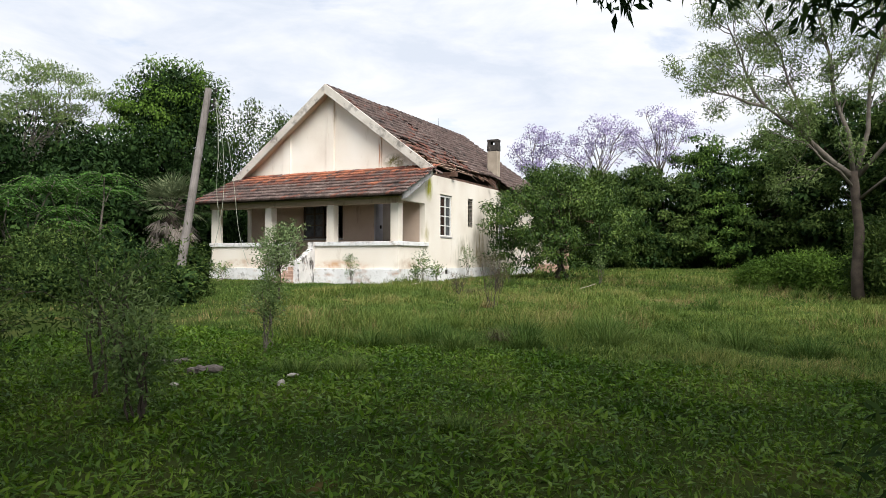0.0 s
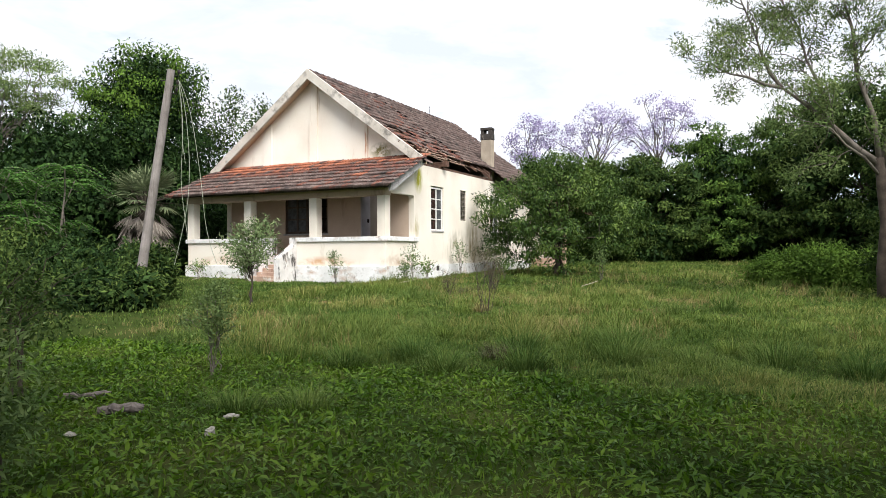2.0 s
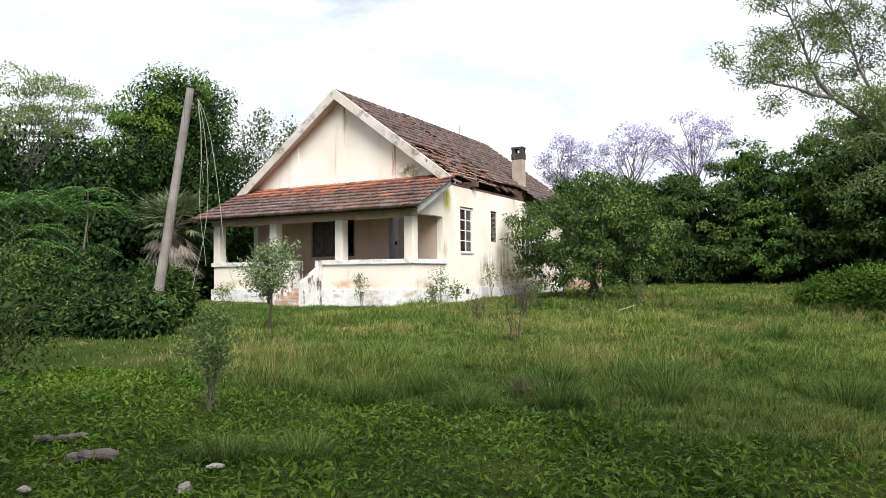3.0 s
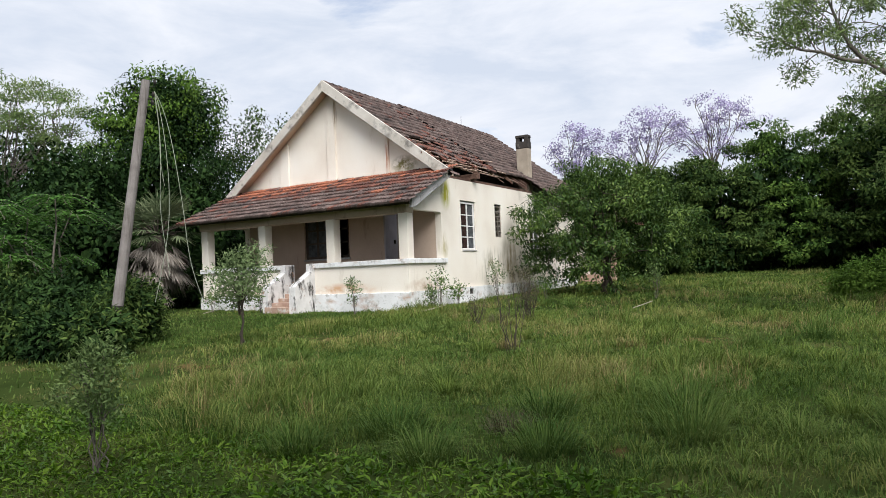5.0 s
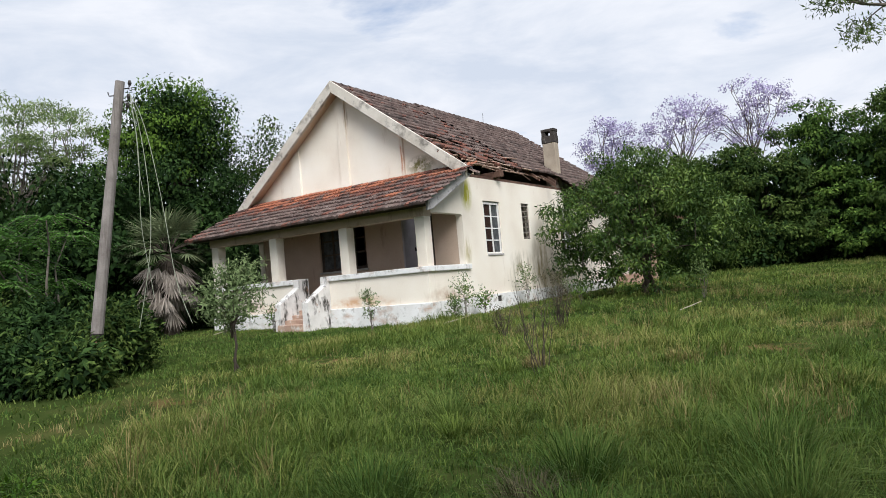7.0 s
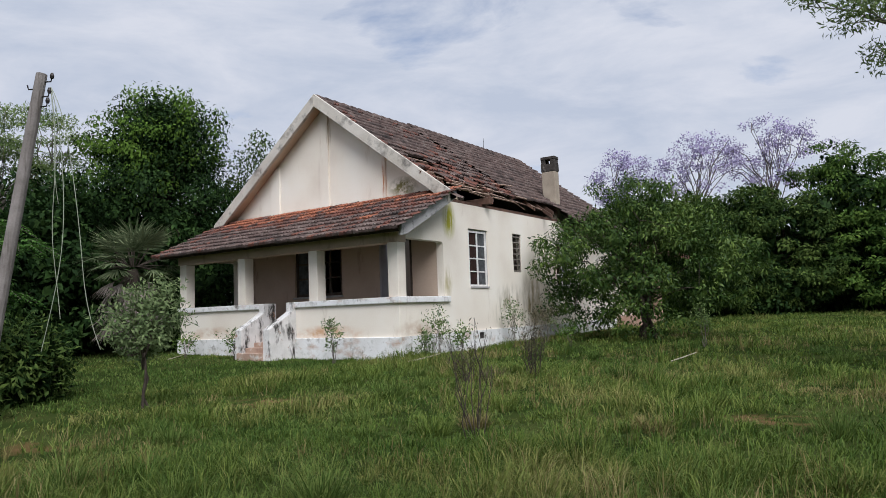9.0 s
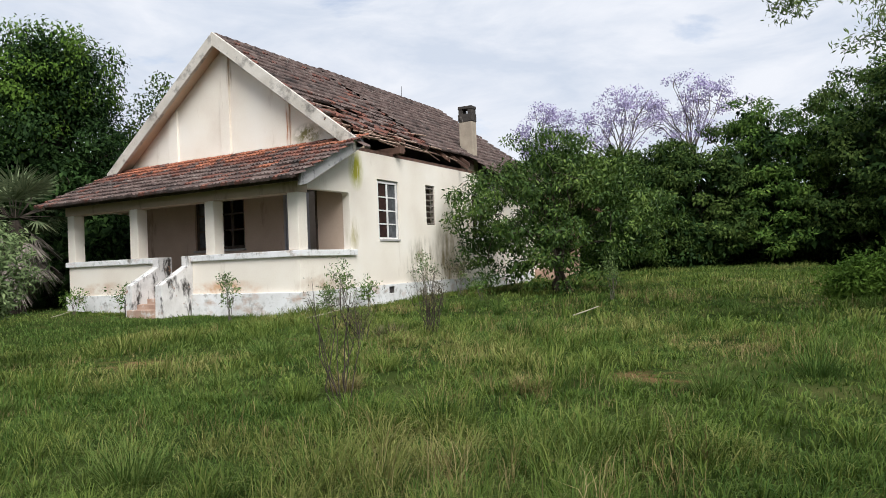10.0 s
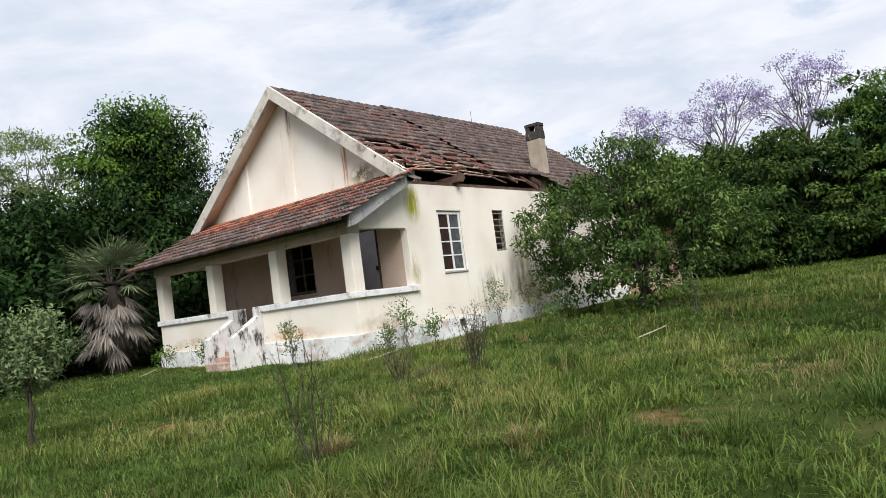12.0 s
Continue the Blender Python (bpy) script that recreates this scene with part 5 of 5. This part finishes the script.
# ---- leaning pole with hanging wires ----
pole = thing("utility_pole", (-1.25, -8.56, g(-1.25, -8.56)), "leaning grey weathered wooden utility pole with rusty base band", "utility pole")
P0, P1 = Vector((-1.25, -8.56, 0.1)), Vector((-0.88, -7.88, 5.56))
bm = bmesh.new()
add_tube(bm, [P0.lerp(P1, k) for k in (0, 0.3, 0.6, 1)], [0.112, 0.102, 0.094, 0.083], 12)
part("post", bm, M_POLE, pole, smooth=False)
bm = bmesh.new()
add_tube(bm, [P0.lerp(P1, k) for k in (0.170, 0.185)], [0.112, 0.112], 12)
part("band", bm, M_IRON, pole, "dark metal band")
bm = bmesh.new()
add_tube(bm, [P0.lerp(P1, k) for k in (0.125, 0.168)], [0.1085, 0.1070], 12)
part("pole_base", bm, M_RUST, pole, "rust red base")
for k, s in ((0.975, 1), (0.955, -1), (0.93, 1), (0.90, 1)):
    c = P0.lerp(P1, k)
    bm = bmesh.new()
    add_tube(bm, [c, c + Vector((0.15 * s, 0.09 * s, 0.0)), c + Vector((0.17 * s, 0.10 * s, 0.07))], [0.012, 0.012, 0.012], 5)
    br = part("bracket", bm, M_IRON, pole, "small dark insulator bracket")
    if s > 0:
        bm = bmesh.new()
        add_tube(bm, [c + Vector((0.17, 0.10, 0.05)), c + Vector((0.17, 0.10, 0.09)), c + Vector((0.17, 0.10, 0.14))], [0.025, 0.035, 0.02], 8)
        part("insulator", bm, M_IRON, br)


def hanging_wire(pts, r, label):
    cu = bpy.data.curves.new("wire", "CURVE")
    cu.dimensions, cu.bevel_depth, cu.bevel_resolution = "3D", r, 1
    sp = cu.splines.new("NURBS")
    sp.points.add(len(pts) - 1)
    for q, p in zip(sp.points, pts):
        q.co = (*p, 1)
    sp.use_endpoint_u, sp.order_u = True, 4
    tmp = bpy.data.objects.new("wire", cu)
    me = bpy.data.meshes.new_from_object(tmp)
    bpy.data.objects.remove(tmp)
    me.materials.clear()
    tagged(link("wire", me, M_WIRE), label, "wire", "hanging wires")


T = P0.lerp(P1, 0.95) + Vector((0.17, 0.10, 0.05))
R = Vector((0.85, 0.52, 0))
for dx, dz, drift, r in ((0.20, -4.2, (0.15, 0.05, -0.30), 0.006), (0.10, -3.7, (0.1, -0.1, 0.1), 0.005), (0.35, -4.2, (0.15, 0.2, 0.50), 0.006), (0.05, -1.9, (0.12, 0.02, 0.1), 0.004)):
    a, b, c = drift
    hanging_wire([T, T + R * (dx * 0.6) + Vector((0, 0, -0.35)), T + R * (dx + a * 0.3) + Vector((0, 0, dz * 0.35)), T + R * (dx + b) + Vector((0, 0, dz * 0.65)),
                  T + R * (dx + 0.5 * c) + Vector((0, 0, dz * 0.85)), T + R * (dx + c) + Vector((0, 0, dz))], r, "loose pale wire hanging from the pole")


# ---- logs, stones, sticks ----
def rough_lump(name, place, size, seed, mat, label, category, turn=0.0):
    rng = np.random.RandomState(seed)
    bm = bmesh.new()
    bmesh.ops.create_icosphere(bm, subdivisions=3, radius=1)
    for v in bm.verts:
        n_ = noise.noise(v.co * 1.7 + Vector((seed, 0, 0))) * 0.35 + noise.noise(v.co * 5 + Vector((0, seed, 0))) * 0.12
        v.co = v.co * (1 + n_)
        v.co.x *= size[0]
        v.co.y *= size[1]
        v.co.z *= size[2]
    me = bpy.data.meshes.new(name)
    bm.to_mesh(me)
    bm.free()
    me.materials.append(mat)
    ob = new(name, me)
    ob.location, ob.rotation_euler = place, (0, 0, turn)
    return tagged(ob, label, category)


def fallen_log(place, length, r, turn, seed, label):
    rng = np.random.RandomState(seed)
    bm = bmesh.new()
    pts = [Vector((length * (k / 9 - 0.5), rng.normal(0, 0.012), r * 0.45 + rng.normal(0, 0.008))) for k in range(10)]
    add_tube(bm, pts, [r * rng.uniform(0.7, 1.1) * (0.6 if k in (0,) else 1) for k in range(10)], 12)
    for v in bm.verts:
        v.co += Vector(rng.normal(0, r * 0.09, 3))
    me = bpy.data.meshes.new("log")
    bm.to_mesh(me)
    bm.free()
    me.materials.append(M_LOG)
    ob = new("log", me)
    ob.location, ob.rotation_euler = place, (0, 0, turn)
    return tagged(ob, label, "log")


fallen_log((6.50, -15.20, g(6.5, -15.2) + 0.03), 0.36, 0.050, 0.55, 300, "short rotten log with flaking bark in the grass")
fallen_log((5.75, -15.0, g(5.75, -15.0) + 0.02), 0.46, 0.035, 0.75, 301, "grey weathered piece of fallen branch")
rough_lump("stone", (7.69, -15.38, g(7.69, -15.38) + 0.05), (0.04, 0.06, 0.035), 3, M_STONE, "small pale broken stone in the grass", "stone", 0.4)
rough_lump("stone", (7.45, -14.9, g(7.45, -14.9) + 0.04), (0.06, 0.035, 0.02), 4, M_STONE, "small pale broken stone in the grass", "stone", 0.7)
rough_lump("stone", (6.75, -15.85, g(6.75, -15.85) + 0.04), (0.045, 0.03, 0.02), 5, M_STONE, "small pale broken stone in the grass", "stone", 0.2)
for i, (x, y, ln, a, r) in enumerate([(6.46, 0.9, 0.6, 0.9, 0.013), (1.15, -0.55, 0.75, 0.9, 0.018), (-6.2, -1.8, 0.5, 0.5, 0.012)]):
    bm = bmesh.new()
    add_tube(bm, [(-ln / 2, 0, 0.0), (0, 0.02, 0.06), (ln / 2, 0, 0.14)], [r, r, r * 0.7], 6)
    me = bpy.data.meshes.new("stick")
    bm.to_mesh(me)
    bm.free()
    me.materials.append(M_STICK)
    ob = new("stick", me)
    ob.location, ob.rotation_euler = (x, y, g(x, y) + 0.10), (0, 0, a)
    tagged(ob, "bleached bare stick lying in the grass", "stick")


# ---- grass ----
def wav(x, y, s, k=0.0):
    return 0.5 + 0.5 * (np.sin(s * x + 1.3 * np.sin(0.7 * s * y + k)) * np.cos(0.9 * s * y + 1.1 * np.sin(0.6 * s * x + 2 * k)))


BARE = [(9.0, -4.4, 0.75), (2.0, -5.8, 0.7), (1.2, -5.7, 0.5), (9.3, -2.2, 0.6), (5.3, -3.6, 0.5)]      # thin or bare places


def blades(name, label, rng, x, y, h_, w, lean, mat, way=None):
    """Grass blades that bend over; way: the side to which each one leans."""
    keep = ~((x > -8.75) & (x < 0.12) & (y > -0.1) & (y < 14.4)) & ~((x > -4.9) & (x < -3.45) & (y > -1.2) & (y < 0.1))
    a = rng.uniform(0, 6.283, len(x)) if way is None else way + rng.normal(0, 0.5, len(x))
    for bx, by, br in BARE:
        h_ = h_ * np.clip(np.hypot((x - bx) * 0.8, y - by) / br, 0.42, 1)
    x, y, h_, a = x[keep], y[keep], h_[keep], a[keep]
    n = len(x)
    z = gz(x, y) - 0.02
    k = rng.uniform(0.2, 1.3, n)
    ln = lean * h_ * k
    dx, dy = np.cos(a) * ln, np.sin(a) * ln
    b = a + 1.571 + rng.normal(0, 0.7, n)
    ww = rng.uniform(0.7, 1.3, n)
    wx, wy = np.cos(b) * w * 0.5 * ww, np.sin(b) * w * 0.5 * ww
    tip = 0.98 - 0.30 * np.clip(lean * k - 0.3, 0, 1)
    co = np.empty((n, 5, 3))
    co[:, 0] = np.stack([x - wx, y - wy, z], 1)
    co[:, 1] = np.stack([x + wx, y + wy, z], 1)
    mx, my, mz = x + dx * 0.38, y + dy * 0.38, z + h_ * 0.66
    co[:, 2] = np.stack([mx + wx * 0.85, my + wy * 0.85, mz], 1)
    co[:, 3] = np.stack([mx - wx * 0.85, my - wy * 0.85, mz], 1)
    co[:, 4] = np.stack([x + dx, y + dy, z + h_ * tip], 1)
    me = quads_mesh(name, co, 5, mat, [[0, 1, 2, 3], [3, 2, 4]])
    return tagged(link(name, me, None), label, "grass", kind="stuff")


rng = np.random.RandomState(77)


def scatter(n, x0, x1, y0, y1):
    return rng.uniform(x0, x1, n), rng.uniform(y0, y1, n)


def tufts(n, x0, x1, y0, y1, per, r, lo, hi):
    """Blade places gathered in tufts, their heights, and the way out from the tuft's middle."""
    m = n // per
    cx, cy = rng.uniform(x0, x1, m), rng.uniform(y0, y1, m)
    ch = lo + (hi - lo) * (0.55 * wav(cx, cy, 1.7, 0.3) + 0.45 * wav(cx, cy, 4.1, 1.1)) * rng.uniform(0.35, 1.45, m)
    near = np.clip((cy + 13.0 + 0.6 * np.sin(1.3 * cx)) / 1.3, 0.12, 1)
    left = np.clip((cx - 0.5 + 0.4 * (cy + 12)) / 3.0, 0.3, 1)
    ch *= near * left * (0.42 + 0.58 * np.clip(1.8 * wav(cx, cy, 0.85, 0.9) - 0.25, 0, 1))
    k = np.repeat(np.arange(m), per)
    q = np.abs(rng.normal(0, 1, len(k))) * r * rng.uniform(0.6, 1.6, m)[k]
    a = rng.uniform(0, 6.283, len(k))
    wind = rng.normal(0, 0.5, m)[k]
    way = np.arctan2(np.sin(a) + 0.5 * np.sin(wind), np.cos(a) + 0.5 * np.cos(wind))
    return cx[k] + q * np.cos(a), cy[k] + q * np.sin(a), ch[k] * rng.uniform(0.4, 1.2, len(k)), way


sets = [(130000, 3, 17, -13.4, -7.0, 34, 0.06, 0.0060), (112000, -4, 19, -8.0, 0.5, 30, 0.08, 0.0095), (60000, -0.5, 24, 0, 27, 22, 0.18, 0.022), (20000, -12, 4, -13, -3.5, 16, 0.12, 0.012), (17000, -12, 1, -4.5, 0.0, 16, 0.12, 0.012)]
for n, x0, x1, y0, y1, per, r, w in sets:
    x, y, h_, way = tufts(n, x0, x1, y0, y1, per, r, 0.06, 0.36)
    yel = wav(x, y, 0.9, 1.4) * 0.6 + wav(x, y, 2.7, 0.2) * 0.4 + rng.normal(0, 0.10, len(x)) > 0.67
    deep = ~yel & (rng.random(len(x)) < (0.45 if y0 < -13.2 else 0.2))
    soft_ = ~yel & ~deep
    blades("grass", "long soft green meadow grass", rng, x[soft_], y[soft_], h_[soft_], w, 1.1, L_GRASS, way[soft_])
    blades("deep_green_grass", "darker blades of meadow grass", rng, x[deep], y[deep], h_[deep] * 1.08, w, 1.1, L_TUSSOCK, way[deep])
    blades("yellowing_grass", "yellowing meadow grass in patches", rng, x[yel], y[yel], h_[yel], w, 1.1, L_GRASS_Y, way[yel])
    x, y = scatter(n // 3, x0, x1, y0, y1)
    k = y > -12.6
    blades("low_grass", "low green grass under the tufts", rng, x[k], y[k], rng.uniform(0.04, 0.13, k.sum()), w * 1.4, 0.9, L_TUSSOCK)
for n, x0, x1, y0, y1 in ((5000, -8.7, 0.3, -0.65, -0.12), (6000, 0.14, 0.8, -0.3, 9.0)):       # fringe at the foot of the walls
    x, y, h_, way = tufts(n, x0, x1, y0, y1, 14, 0.07, 0.16, 0.40)
    blades("grass_fringe", "taller grass along the foot of the house walls", rng, x, y, h_, 0.011, 0.6, L_GRASS, way)
x, y, h_, way = tufts(60000, -3, 20, -12.5, 14, 12, 0.07, 0.16, 0.46)
k = wav(x, y, 1.1, 2.0) * 0.7 + wav(x, y, 3.0, 0.7) * 0.3 > 0.58
blades("dry_grass", "thin straw-coloured grass stems among the green", rng, x[k], y[k], h_[k], 0.0055, 0.7, L_STRAW)
# near lawn of short grass and low broad weeds
x, y = scatter(50000, 2, 18, -20.5, -12.4)
blades("short_grass", "short trodden grass", rng, x, y, rng.uniform(0.03, 0.10, 50000), 0.009, 1.0, L_CLOVER)
x, y = scatter(72000, 2, 18, -20.5, -12.2)
n = len(x)
P = np.stack([x, y, gz(x, y) + rng.uniform(0.0, 0.05, n)], 1)
D = rng.normal(0, 1, (n, 3)) * np.array([1, 1, 0.35]) + np.array([0, 0, 0.45])
N = rng.normal(0, 0.4, (n, 3)) + np.array([0, 0, 1.0])
big_leaf = rng.uniform(0.7, 1.3, n) * (0.8 + 0.5 * wav(x, y, 2.3, 0.6))
tagged(link("low_weeds", leaves_mesh("low_weeds", P, D, N, 0.068 * big_leaf, 0.021 * big_leaf, L_CLOVER), None), "carpet of low glossy broad-leaved weeds", "weeds", kind="stuff")


# tussocks: fountains of long arching blades
def tussock(x0, y0, h_, r, n, mat, label):
    a, q = rng.uniform(0, 6.283, n), np.sqrt(rng.random(n)) * r
    t = blades("grass_tussock", label, rng, x0 + q * np.cos(a), y0 + q * np.sin(a), h_ * rng.uniform(0.2, 1.25, n) * (1.1 - 0.5 * q / r), 0.0055, 1.2, mat, a)
    t["category"], t["group"] = "tussock", "tussocks"


for x0, y0, h_, r in [(8.92, -11.77, 0.40, 0.22), (9.61, -9.95, 0.50, 0.26), (8.1, -12.2, 0.34, 0.22), (11.5, -9.9, 0.40, 0.35), (12.4, -10.3, 0.36, 0.3), (7.25, -14.6, 0.26, 0.22), (7.75, -14.3, 0.27, 0.24), (7.4, -11.6, 0.40, 0.3),
                      (13.8, -10.2, 0.40, 0.4), (6.9, -12.4, 0.32, 0.22), (9.9, -16.0, 0.14, 0.14), (8.5, -10.7, 0.45, 0.25), (9.85, -10.9, 0.46, 0.28)]:
    tussock(x0, y0, h_ * 1.05, r * 0.9, 620, L_TUSSOCK, "dark green arching grass tussock")
for k in range(85):
    x0, y0 = rng.uniform(1.5, 15.5), rng.uniform(-11.6, 5.0)
    if wav(np.float64(x0), np.float64(y0), 1.1, 0.4) < 0.38 or min(math.hypot(x0 - b[0], y0 - b[1]) for b in BARE) < 0.8:
        continue
    tussock(x0, y0, rng.uniform(0.22, 0.46), rng.uniform(0.10, 0.26), 340, (L_TUSSOCK, L_TUSSOCK, L_GRASS)[k % 3], "arching green grass tussock in the meadow")
for x0, y0, h_, r in [(3.93, -2.2, 0.34, 0.26), (9.25, -2.15, 0.24, 0.34), (9.7, -2.4, 0.22, 0.3), (8.4, -11.3, 0.30, 0.16), (4.6, -3.0, 0.24, 0.22), (6.05, -6.3, 0.26, 0.16), (7.9, -5.6, 0.24, 0.2)]:
    tussock(x0, y0, h_, r, 360, L_DRY if h_ >= 0.3 else L_STRAW, "dry brown grass tussock")
